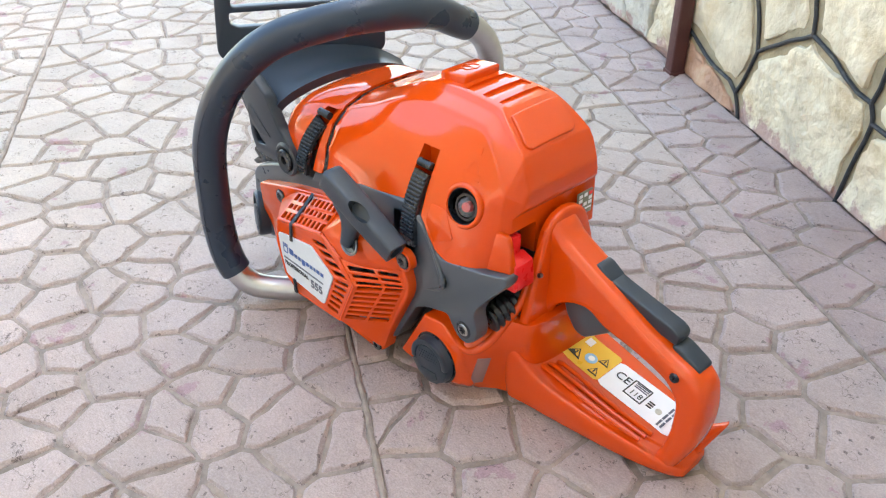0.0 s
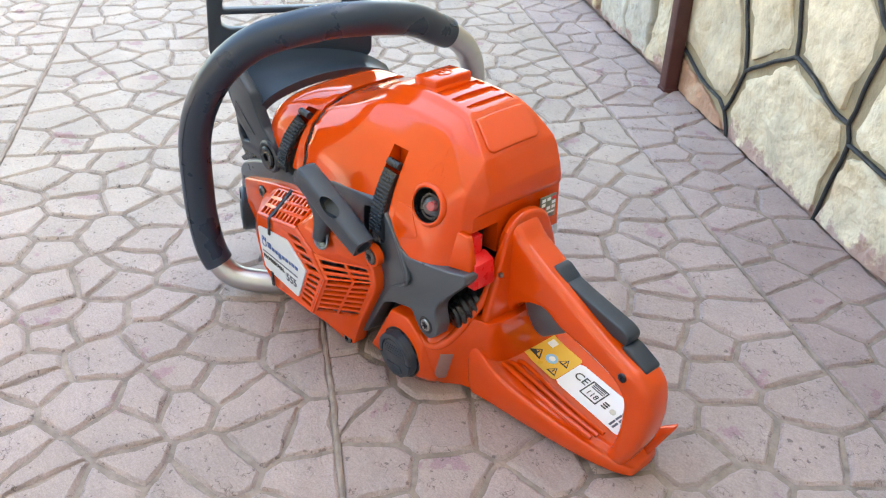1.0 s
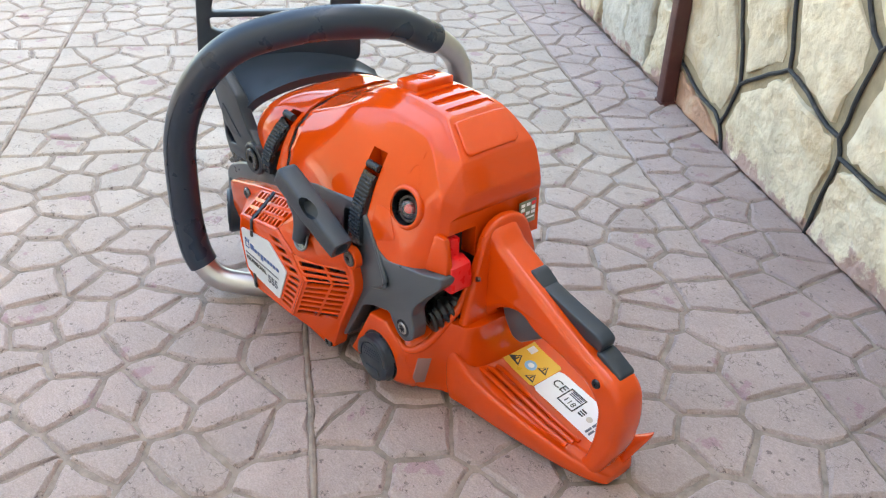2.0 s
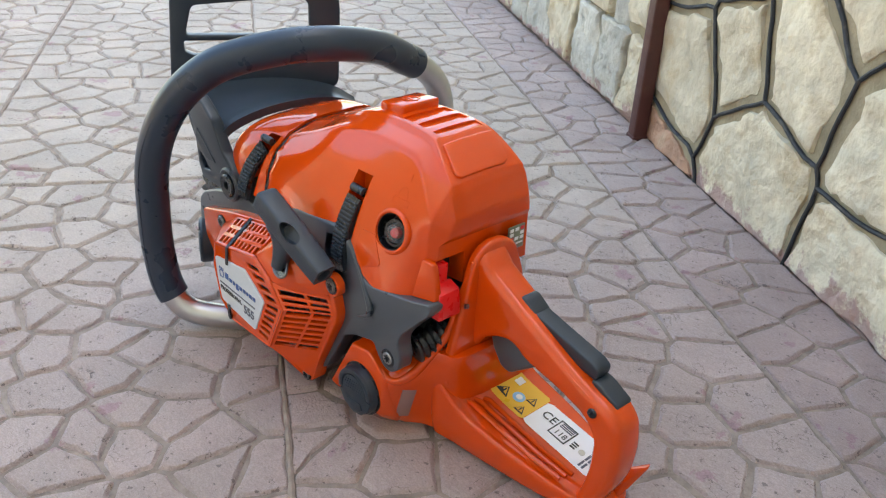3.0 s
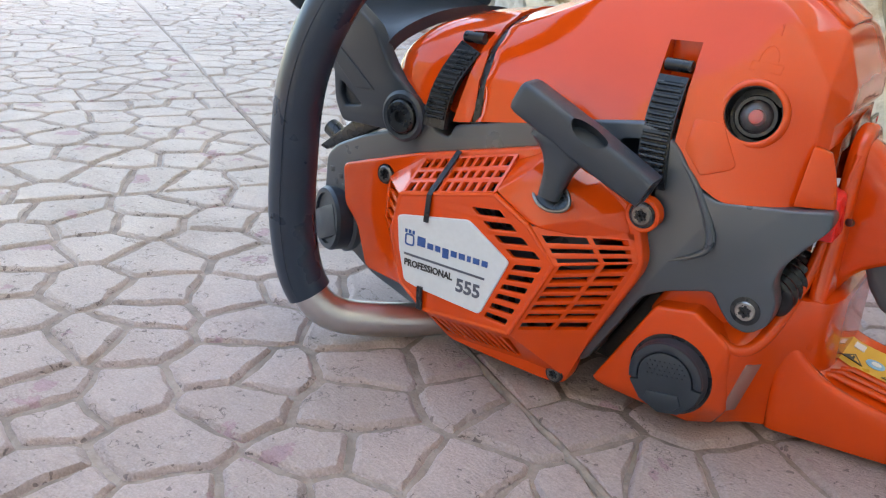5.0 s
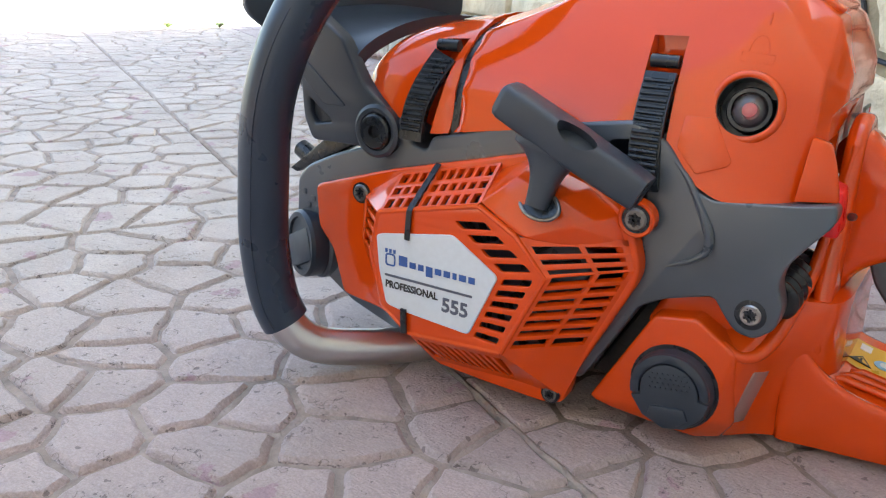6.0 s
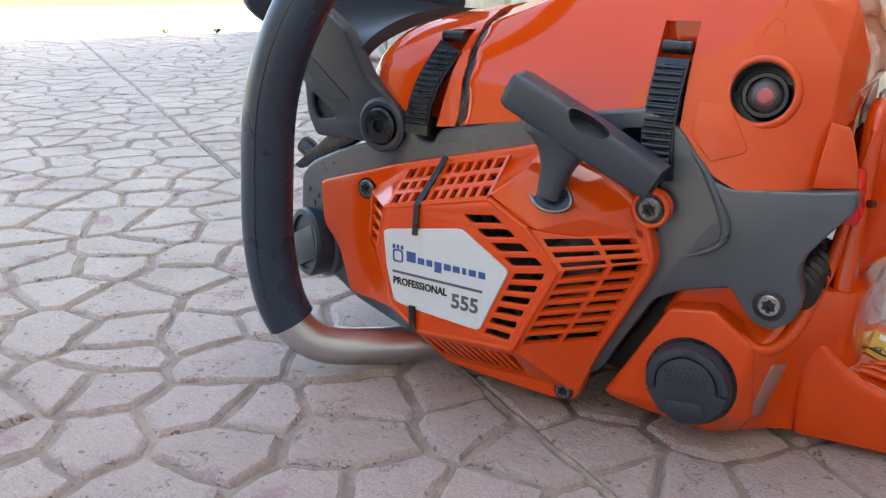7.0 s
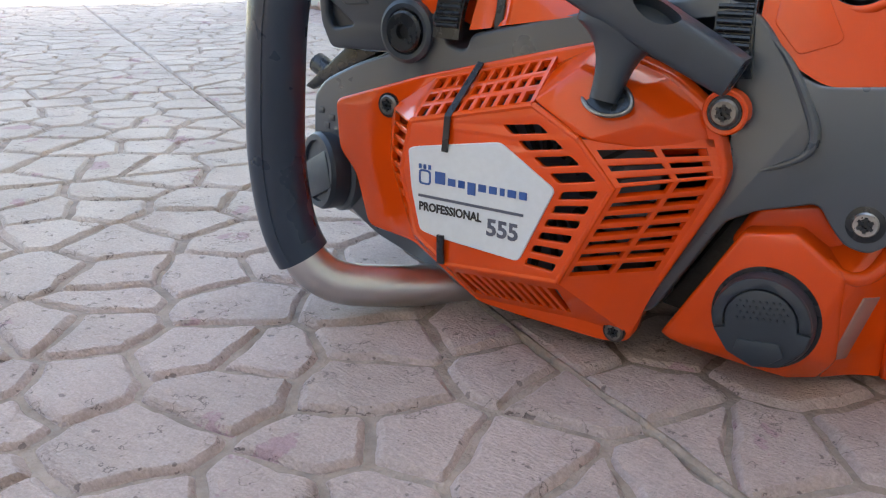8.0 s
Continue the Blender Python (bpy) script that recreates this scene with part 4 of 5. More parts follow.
field = rounded([(-0.0240, 0.1905), (-0.0085, 0.1905), (0.0030, 0.1700), (0.0015, 0.1675), (-0.0130, 0.1620), (-0.0250, 0.1745)], 0.002)
bm = bmesh.new()
f_hi, f_lo = [bm.verts.new(on_cover(x, z, 0.0007)) for x, z in field], [bm.verts.new(on_cover(x, z, -0.002)) for x, z in field]
bm.faces.new(f_hi)
for k in range(len(field)):
    bm.faces.new((f_hi[k], f_lo[k], f_lo[(k + 1) % len(field)], f_hi[(k + 1) % len(field)]))
part("raised_field", bevelled(bm, 0.0004, 2), ORANGE, top)
part("side_flap", hull([(0.034, 0.0270, 0.1525), (0.054, 0.034, 0.1535), (0.054, 0.042, 0.1535), (0.034, 0.038, 0.1525), (0.0370, 0.0335, 0.185), (0.0455, 0.0375, 0.182), (0.0455, 0.0435, 0.182), (0.0370, 0.040, 0.185), (0.0500, 0.0375, 0.172)], 0.0012), ORANGE, top)
tag = part("plain_tag", box(0.0465, 0.0480, 0.1195, 0.1385, 0.168, 0.1900, 0.0002), TAG, top, "dark olive tag with pale printed squares")
for j in range(3):
    for i in range(3):
        if (i, j) != (1, 1):
            part("tag_print", box(0.0478, 0.0483, 0.1208 + i * 0.0062, 0.1250 + i * 0.0062, 0.1765 + j * 0.0044, 0.1795 + j * 0.0044, 0), RED if (i + j) % 4 == 0 else WHITE, tag)
part("tag_print", box(0.0478, 0.0483, 0.1210, 0.1370, 0.1725, 0.1740, 0), WHITE, tag)

front = cage([section(-0.237, [(0.028, 0.182), (0.030, 0.190), (0.036, 0.197), (0.050, 0.201), (0.062, 0.203), (0.075, 0.204), (0.088, 0.205)]),
              section(-0.228, [(0.018, 0.180), (0.021, 0.193), (0.029, 0.205), (0.046, 0.213), (0.060, 0.215), (0.075, 0.216), (0.088, 0.217)]),
              section(-0.208, [(0.014, 0.172), (0.018, 0.192), (0.027, 0.210), (0.045, 0.220), (0.060, 0.223), (0.075, 0.224), (0.088, 0.225)]),
              section(-0.185, [(0.012, 0.160), (0.018, 0.191), (0.027, 0.210), (0.045, 0.222), (0.064, 0.227), (0.075, 0.228), (0.088, 0.229)]),
              section(-0.1645, [(0.012, 0.164), (0.019, 0.190), (0.027, 0.209), (0.045, 0.223), (0.066, 0.230), (0.075, 0.231), (0.088, 0.232)])],
             2, {0: 1.0, 13: 1.0})
groove = hull([(-0.2000, -0.01, 0.150), (-0.1800, -0.01, 0.150), (-0.2000, 0.024, 0.150), (-0.1800, 0.024, 0.150), (-0.1830, -0.01, 0.217), (-0.1680, -0.01, 0.218), (-0.1830, 0.05, 0.217), (-0.1680, 0.05, 0.218)], 0.0)
part("front_cover", cut(front, groove), ORANGE, saw, sharp=28)
seam = cage([section(x, [(0.0134, 0.160), (0.0207, 0.190), (0.0288, 0.2070), (0.0455, 0.2205), (0.067, 0.2272), (0.075, 0.2283), (0.088, 0.2292)]) for x in (-0.1665, -0.1580)], 2, {0: 1.0, 13: 1.0})
part("cover_seal", seam, BLACK, saw)


def strap(name, lowpt, hipt, width, ribs, bulge, bow, parent):
    """A ribbed rubber clamping strap with a rolled top."""
    a, b = Vector(lowpt), Vector(hipt)
    n = 14
    pts = [a.lerp(b, i / n) + Vector((-bow, -bulge, 0)) * math.sin(math.pi * i / n) for i in range(n + 1)]
    s = tube(pts, width / 2, shape=[(-1, -0.22), (1, -0.22), (1, 0.22), (-1, 0.22)], up=(0, -1, 0))
    ob = part(name, s, BLACK, parent, "black ribbed rubber clamping strap", sharp=20)
    for k in range(ribs):
        t = 0.14 + 0.80 * k / (ribs - 1)
        p = a.lerp(b, t) + Vector((-bow, -bulge, 0)) * math.sin(math.pi * t) + Vector((0, -width * 0.12, 0))
        part("rib", tube([p - Vector((width * 0.44, 0, 0)), p + Vector((width * 0.44, 0, 0))], 0.0014, 8), BLACK, ob)
    p = b + Vector((0.0005, 0.003, 0.006))
    part("rolled_end", tube([p - Vector((width * 0.45, 0, 0)), p + Vector((width * 0.45, 0, 0))], 0.0036, 12), BLACK, ob)
    return ob


strap("rear_strap", (-0.0385, 0.0085, 0.150), (-0.0412, 0.0280, 0.210), 0.0172, 16, 0.004, 0.0012, saw)
strap("front_strap", (-0.1890, 0.0080, 0.157), (-0.1770, 0.0270, 0.208), 0.0165, 14, 0.004, 0.0035, saw)

# rear tank, handle and guard tray
def both(pts, y1=0.150):
    """The points, and the same ones on the far side."""
    return pts + [(x, y1, z) for x, _, z in pts]


tank_front = hull(both([(-0.061, 0.014, 0.017), (-0.031, 0.0125, 0.072), (-0.026, 0.0125, 0.080), (-0.002, 0.0125, 0.084), (0.014, 0.0125, 0.073), (0.021, 0.0125, 0.068), (0.0215, 0.0260, 0.020), (0.014, 0.034, 0.006), (0.0, 0.024, 0.006), (-0.050, 0.020, 0.012), (-0.030, 0.0125, 0.022), (0.012, 0.0125, 0.026)]), 0.0055, 4)
def tank_ring(z, near):
    """A level cut through the rear of the tank: its near side, and the far side straight."""
    return [(0.008, near[0][1] + 0.001, z)] + [(x, y, z) for x, y in near] + [(0.066, 0.150, z), (0.008, 0.150, z)]


tank_back = cage([tank_ring(0.005, [(0.0150, 0.038), (0.0240, 0.0475), (0.0340, 0.0545), (0.0480, 0.0585), (0.066, 0.0610)]),
                  tank_ring(0.020, [(0.0195, 0.0275), (0.0265, 0.0420), (0.0345, 0.0550), (0.0500, 0.0600), (0.066, 0.0620)]),
                  tank_ring(0.044, [(0.0215, 0.0200), (0.0300, 0.0360), (0.0375, 0.0510), (0.0520, 0.0580), (0.066, 0.0600)]),
                  tank_ring(0.064, [(0.0220, 0.0145), (0.0335, 0.0300), (0.0410, 0.0440), (0.0535, 0.0540), (0.066, 0.0580)]),
                  tank_ring(0.070, [(0.0225, 0.0180), (0.0345, 0.0310), (0.0420, 0.0435), (0.0540, 0.0530), (0.066, 0.0570)]),
                  tank_ring(0.080, [(0.0250, 0.0340), (0.0370, 0.0400), (0.0450, 0.0450), (0.0550, 0.0505), (0.066, 0.0540)]),
                  tank_ring(0.094, [(0.0300, 0.0460), (0.0400, 0.0475), (0.0480, 0.0500), (0.0560, 0.0530), (0.066, 0.0560)])], 2, {0: 0.6, 1: 0.7, 2: 0.6, 6: 1.0, 7: 1.0}, rings_crisp={3: 0.25, 1: 0.2})
tank = part("fuel_tank", tank_front, ORANGE, saw)
part("tank_shoulder", hull([(x, y, z) for x, y0, z in ((-0.036, 0.026, 0.068), (-0.024, 0.024, 0.0915), (0.006, 0.024, 0.0965), (0.016, 0.028, 0.080), (0.022, 0.032, 0.066)) for y in (y0, 0.12)], 0.005, 3), ORANGE, tank)
tank_rear = part("tank_rear", tank_back, ORANGE, tank, sharp=50)
CAP = Vector((-0.010, 0.0125, 0.0405))
# raised black ring, the shaded gap round the cap as colour
part("cap_gap_shade", lathe([(0.0252, -0.004), (0.0252, 0.0006), (0.0232, 0.0006), (0.0232, -0.004)], CAP, seg=48), BLACK, tank)
cap = part("fuel_cap", lathe([(0, -0.01), (0.0230, -0.01), (0.0232, 0.0045), (0.0222, 0.0068), (0.0200, 0.0078), (0.0165, 0.0068), (0, 0.0066)], CAP, seg=48), GREY_DARK, tank, "dark grey fuel cap with folding grip")
tilt_cap = Matrix.Translation(CAP) @ Matrix.Rotation(radians(-8), 4, "Y") @ Matrix.Translation(-CAP)
lid_pts = [(CAP.x + 0.0165 * math.cos(a), CAP.z + 0.0165 * math.sin(a)) for a in [radians(-10 + 200 * k / 20) for k in range(21)]]
lid_pts += [(CAP.x - 0.0222, CAP.z - 0.004), (CAP.x - 0.016, CAP.z - 0.0155), (CAP.x - 0.004, CAP.z - 0.0222), (CAP.x + 0.008, CAP.z - 0.0210), (CAP.x + 0.019, CAP.z - 0.012), (CAP.x + 0.0222, CAP.z - 0.004)]
crescent = [(CAP.x + r * math.cos(a), CAP.z + r * math.sin(a)) for r, a in [(0.0224, radians(-6 + 192 * k / 24)) for k in range(25)] + [(0.0172, radians(186 - 192 * k / 24)) for k in range(25)]]
part("cap_rim", moved(prism(crescent, CAP.y - 0.0094, CAP.y - 0.004, 0.0007, 2), tilt_cap), GREY_DARK, cap)
lid = part("folding_grip", moved(prism(lid_pts, CAP.y - 0.0092, CAP.y - 0.004, 0.0009, 2), tilt_cap), GREY_DARK, cap)
for j in range(4):
    for i in range(8):
        part("grip_dot", moved(lathe([(0.0007, 0), (0.0006, 0.0005), (0, 0.0007)], (CAP.x - 0.0105 + i * 0.003 + (0.0015 if j % 2 else 0), CAP.y - 0.0092, CAP.z + 0.0025 + j * 0.0028), seg=8), tilt_cap), GREY_DARK, lid)
part("thumb_tab", moved(prism([(CAP.x - 0.0105, CAP.z - 0.0085), (CAP.x + 0.0085, CAP.z - 0.0085), (CAP.x + 0.0105, CAP.z - 0.0150), (CAP.x + 0.004, CAP.z - 0.0195), (CAP.x - 0.008, CAP.z - 0.0180), (CAP.x - 0.0125, CAP.z - 0.0140)], CAP.y - 0.0102, CAP.y - 0.008, 0.0006), tilt_cap), GREY_DARK, lid)
tank_tree = BVHTree.FromPolygons([v.co.copy() for v in tank_rear.data.vertices], [tuple(p.vertices) for p in tank_rear.data.polygons])
spot, facing = tank_tree.ray_cast(Vector((0.0262, -0.2, 0.037)), Vector((0, 1, 0)))[:2]
rise = Vector((0.012, 0, 0.042))
rise = (rise - facing * rise.dot(facing)).normalized()
turn = Matrix((facing.cross(rise), rise, facing)).transposed().to_4x4()
part("reflector", moved(box(-0.0064, 0.0064, -0.0180, 0.0180, -0.002, 0.0009, 0.0008), Matrix.Translation(spot) @ turn), REFLECT, tank, "smoky pink translucent window of the tank")

outer = [(0.048, 0.186), (0.060, 0.181), (0.068, 0.1715), (0.098, 0.1565), (0.155, 0.1315), (0.188, 0.1190), (0.208, 0.1135), (0.220, 0.103), (0.2255, 0.078), (0.2215, 0.045), (0.206, 0.012), (0.19, 0.004), (0.03, 0.010), (0.034, 0.08), (0.044, 0.10), (0.047, 0.14)]
inner = [(0.064, 0.106), (0.082, 0.116), (0.098, 0.1195), (0.114, 0.1105), (0.154, 0.1040), (0.184, 0.0955), (0.1965, 0.082), (0.1965, 0.050), (0.190, 0.019), (0.075, 0.017), (0.058, 0.045), (0.053, 0.085)]
short = lambda loop: [(x if x < 0.1 else 0.1 + (x - 0.1) * 0.905, z) for x, z in loop]
handle = part("rear_handle", holed(rounded(short(outer), 0.014, 6), [rounded(short(inner), 0.010, 6)], 0.0785, 0.1100, 0.0075), ORANGE, saw, sharp=40)
part("handle_ridge", tube(smooth_path([(0.060, 0.0835, 0.171), (0.098, 0.0820, 0.1515), (0.150, 0.0815, 0.1265), (0.181, 0.0815, 0.1135), (0.198, 0.0825, 0.1035)], 6), 0.0022, 8), ORANGE, handle)
flange_out = [(0.052, 0.085), (0.056, 0.100), (0.061, 0.122), (0.067, 0.150), (0.073, 0.176), (0.082, 0.187), (0.096, 0.191), (0.110, 0.189), (0.122, 0.180), (0.134, 0.150), (0.145, 0.10), (0.145, 0.06), (0.052, 0.06)]
fl = prism(rounded(flange_out, 0.008), 0, 0.010, 0.0035, 3)
part("handle_flange", moved(fl, Matrix(((0, 1, 0, 0.0465), (1, 0, 0, 0), (0, 0, 1, 0), (0, 0, 0, 1)))), ORANGE, handle)
screw(handle, (0.1845, 0.0782, 0.1060), 0.0042, material=BLACK, name="handle_screw")
ridge_path = smooth_path([(0.0120, 0.0165, 0.0725), (0.0205, 0.0175, 0.0665), (0.0285, 0.0245, 0.0665), (0.0355, 0.0345, 0.0760), (0.0410, 0.0480, 0.0940), (0.0450, 0.0600, 0.1100), (0.0485, 0.0670, 0.1400), (0.0525, 0.0750, 0.1760)], 6)
part("tank_ridge", tube(ridge_path, [0.0022 + 0.0020 * math.sin(math.pi * k / (len(ridge_path) - 1)) for k in range(len(ridge_path))], 12), ORANGE, tank)
part("handle_root", hull([(0.042, 0.074, 0.088), (0.042, 0.105, 0.088), (0.050, 0.070, 0.088), (0.050, 0.110, 0.088), (0.045, 0.076, 0.152), (0.043, 0.105, 0.152), (0.053, 0.072, 0.158), (0.053, 0.108, 0.158)], 0.003), ORANGE, handle)
part("hand_rivet", lathe([(0, -0.002), (0.0022, -0.002), (0.0022, 0.0008), (0, 0.0012)], (0.0575, 0.0655, 0.140), (-0.3, -0.9, 0.2), 12), STEEL, handle)


def tray_section(x, y0, zr, zf, y1):
    return [(x, y0 + 0.004, 0.004), (x, y0, zr - 0.006), (x, y0 + 0.003, zr), (x, y0 + 0.009, zr - 0.002), (x, y0 + 0.014, zf), (x, y1 - 0.012, zf), (x, y1 - 0.004, zf + 0.001), (x, y1, zf - 0.006), (x, y1 - 0.004, 0.004)]


tray = cage([tray_section(0.0385, 0.0490, 0.072, 0.068, 0.150), tray_section(0.044, 0.0470, 0.070, 0.065, 0.152), tray_section(0.050, 0.0485, 0.064, 0.059, 0.154), tray_section(0.057, 0.0500, 0.055, 0.050, 0.154), tray_section(0.067, 0.0515, 0.0475, 0.0430, 0.154), tray_section(0.080, 0.053, 0.041, 0.0395, 0.154), tray_section(0.130, 0.060, 0.031, 0.0325, 0.150),
             tray_section(0.175, 0.069, 0.023, 0.0265, 0.140), tray_section(0.197, 0.078, 0.017, 0.0200, 0.130), tray_section(0.204, 0.086, 0.012, 0.0135, 0.120)], 2, {0: 0.6, 2: 0.35, 3: 0.3, 4: 0.3, 6: 0.4, 8: 0.6})
tray = part("hand_tray", tray, ORANGE, saw, sharp=50)
for k, (y0, y1, x0, x1) in enumerate(((0.070, 0.0765, 0.062, 0.166), (0.0775, 0.0825, 0.066, 0.168), (0.0850, 0.0885, 0.070, 0.170))):
    part("tray_rib", tube([(x0, y0, 0.0435), (x0 + 0.006, y0, 0.0455), (x1 - 0.03, (y0 + y1) / 2, 0.0325), (x1, y1, 0.0275)], 0.0022, 8), ORANGE, tray)
part("tray_spur", hull([(0.184, 0.108, 0.008), (0.184, 0.118, 0.026), (0.200, 0.106, 0.008), (0.203, 0.112, 0.030), (0.2155, 0.124, 0.0490), (0.2125, 0.130, 0.0470), (0.212, 0.128, 0.0400)], 0.0012), ORANGE, tray)


tray_tree = BVHTree.FromPolygons([v.co.copy() for v in tray.data.vertices], [tuple(p.vertices) for p in tray.data.polygons])


def on_tray(x, y, lift=0.0):
    """A place on the tray's floor."""
    hit = tray_tree.ray_cast(Vector((x, y, 0.3)), Vector((0, 0, -1)))[0]
    return (x, y, (hit.z if hit else 0.02) + 0.0002 + lift)


def tray_sheet(x0, x1, y0, y1, lift, material, parent, name, label):
    """A printed sheet that follows the tray's floor."""
    bm = bmesh.new()
    nx, ny = 16, 8
    rows = []
    for i in range(nx + 1):
        # rounded short ends
        cut_in = 0.0022 if i in (0, nx) else 0.0
        rows.append([bm.verts.new(on_tray(x0 + (x1 - x0) * i / nx, y0 + cut_in + (y1 - y0 - 2 * cut_in) * j / ny, lift)) for j in range(ny + 1)])
    for i in range(nx):
        for j in range(ny):
            bm.faces.new((rows[i][j], rows[i + 1][j], rows[i + 1][j + 1], rows[i][j + 1]))
    return part(name, bm, material, parent, label)


def tray_patch(pts, lift, material, parent, name, label=""):
    bm = bmesh.new()
    a = [bm.verts.new(on_tray(x, y, lift)) for x, y in pts]
    b = [bm.verts.new(on_tray(x, y, lift - 0.0006)) for x, y in pts]
    bm.faces.new(a)
    bm.faces.new(b[::-1])
    for i in range(len(a)):
        bm.faces.new((a[i], b[i], b[(i + 1) % len(a)], a[(i + 1) % len(a)]))
    return part(name, bm, material, parent, label)


Y0, Y1 = 0.0965, 0.1330
lab = tray_sheet(0.0600, 0.1036, Y0, Y1 + 0.003, 0.0004, YELLOW, tray, "warning_label", "yellow warning label with black pictograms")
lab2 = tray_sheet(0.1040, 0.1790, Y0, Y1, 0.0004, WHITE, tray, "approval_label", "white approval label with black print")


def ring_on(x0, x1, y0, y1, w, material, parent, name):
    for r in (rect(x0, x1, y0, y0 + w), rect(x0, x1, y1 - w, y1), rect(x0, x0 + w, y0, y1), rect(x1 - w, x1, y0, y1)):
        tray_patch(r, 0.0010, material, parent, name)


def triangle_on(cx, cy, s, parent):
    k = [(cx, cy + s), (cx - s, cy - s * 0.7), (cx + s, cy - s * 0.7)]
    tray_patch(k, 0.00085, INK_BLACK, parent, "pictogram")
    tray_patch([(cx + (x - cx) * 0.68, cy + (y - cy) * 0.68) for x, y in k], 0.00105, YELLOW, parent, "pictogram_field")
    tray_patch([(cx - s * 0.1, cy - s * 0.4), (cx + s * 0.1, cy - s * 0.4), (cx + s * 0.1, cy + s * 0.4), (cx - s * 0.1, cy + s * 0.4)], 0.00125, INK_BLACK, parent, "pictogram")


triangle_on(0.0720, 0.1080, 0.0065, lab)
triangle_on(0.0955, 0.1040, 0.0052, lab)
triangle_on(0.0955, 0.1200, 0.0052, lab)
tray_patch([(0.0845 + 0.0058 * math.cos(a), 0.1135 + 0.0058 * math.sin(a)) for a in [2 * math.pi * k / 20 for k in range(20)]], 0.0009, SKY_INK, lab, "pictogram")
tray_patch([(0.0850 + 0.0030 * math.cos(a), 0.1135 + 0.0030 * math.sin(a)) for a in [2 * math.pi * k / 14 for k in range(14)]], 0.0013, WHITE, lab, "pictogram")
tray_patch(rect(0.0690, 0.0755, 0.1235, 0.1320), 0.0009, WHITE, lab, "pictogram")


def on_label(text, x, y, size, turn, parent):
    """Printed characters lying on the white label."""
    bm = lettering(text, size, 0.0003, Matrix.Translation(on_tray(x, y, 0.0008)) @ Matrix.Rotation(radians(7.5), 4, "Y") @ Matrix.Rotation(radians(turn), 4, "Z"))
    part("lettering", bm, INK_BLACK, parent)


on_label("CE", 0.1095, 0.1150, 0.0125, 0, lab2)
ring_on(0.1255, 0.1440, 0.1060, 0.1260, 0.0009, INK_BLACK, lab2, "print_frame")
on_label("118", 0.1290, 0.1095, 0.0085, 0, lab2)
for k in range(3):
    tray_patch(rect(0.1285 + 0.0, 0.1420, 0.1190 + k * 0.0022, 0.1198 + k * 0.0022), 0.0010, INK_GREY, lab2, "print_bar")
    tray_patch(rect(0.1475, 0.1530, 0.1095 + k * 0.0028, 0.1107 + k * 0.0028), 0.0010, INK_BLACK, lab2, "print_bar")
    tray_patch(rect(0.1650, 0.1668, 0.1000 + k * 0.009, 0.1075 + k * 0.009), 0.0010, INK_GREY, lab2, "print_bar")
    tray_patch(rect(0.1685, 0.1703, 0.1000 + k * 0.009, 0.1070 + k * 0.009), 0.0010, INK_GREY, lab2, "print_bar")
tray_patch([(0.1590 + 0.0030 * math.cos(a), 0.1125 + 0.0030 * math.sin(a)) for a in [2 * math.pi * k / 14 for k in range(14)]], 0.0010, STONE_GREY, lab2, "print_mark")

part("throttle_trigger", prism(rounded([(0.066, 0.114), (0.072, 0.098), (0.082, 0.085), (0.092, 0.083), (0.118, 0.104), (0.122, 0.114), (0.10, 0.124)], 0.004), 0.0865, 0.1115, 0.003, 3), GREY, saw, "dark grey throttle trigger")
lock = part("throttle_lock", prism(rounded([(0.106, 0.146), (0.105, 0.1505), (0.109, 0.1510), (0.135, 0.1450), (0.170, 0.1375), (0.1765, 0.1335), (0.1750, 0.124), (0.150, 0.128)], 0.0035), 0.0900, 0.1060, 0.003, 3), GREY_DARK, saw, "dark grey throttle lock lever")
part("lock_base", prism(rounded([(0.091, 0.152), (0.0935, 0.1590), (0.099, 0.1585), (0.112, 0.150), (0.108, 0.144)], 0.003), 0.0890, 0.1070, 0.002, 3), GREY_DARK, lock)
part("lock_base", prism(rounded([(0.172, 0.116), (0.172, 0.1255), (0.180, 0.1240), (0.199, 0.1145), (0.197, 0.108)], 0.003), 0.0890, 0.1070, 0.002, 3), GREY_DARK, lock)
part("choke_lever", join(hull([(0.038, 0.037, 0.134), (0.056, 0.038, 0.134), (0.038, 0.062, 0.134), (0.056, 0.062, 0.134), (0.040, 0.037, 0.163), (0.055, 0.039, 0.158), (0.042, 0.061, 0.162), (0.054, 0.061, 0.158)], 0.002),
                         box(0.034, 0.044, 0.046, 0.056, 0.150, 0.178, 0.001)), RED, saw, "red choke and stop lever")
b0, b1 = Vector((0.031, 0.034, 0.096)), Vector((0.036, 0.075, 0.106))
prof, rad = [], []
for k in range(29):
    prof.append(b0.lerp(b1, k / 28))
    rad.append(0.0112 + (0.0018 if k % 4 in (1, 2) else -0.0006))
part("rubber_bellows", tube(prof, rad, 28), BLACK, saw, "black ribbed rubber bellows", sharp=80)

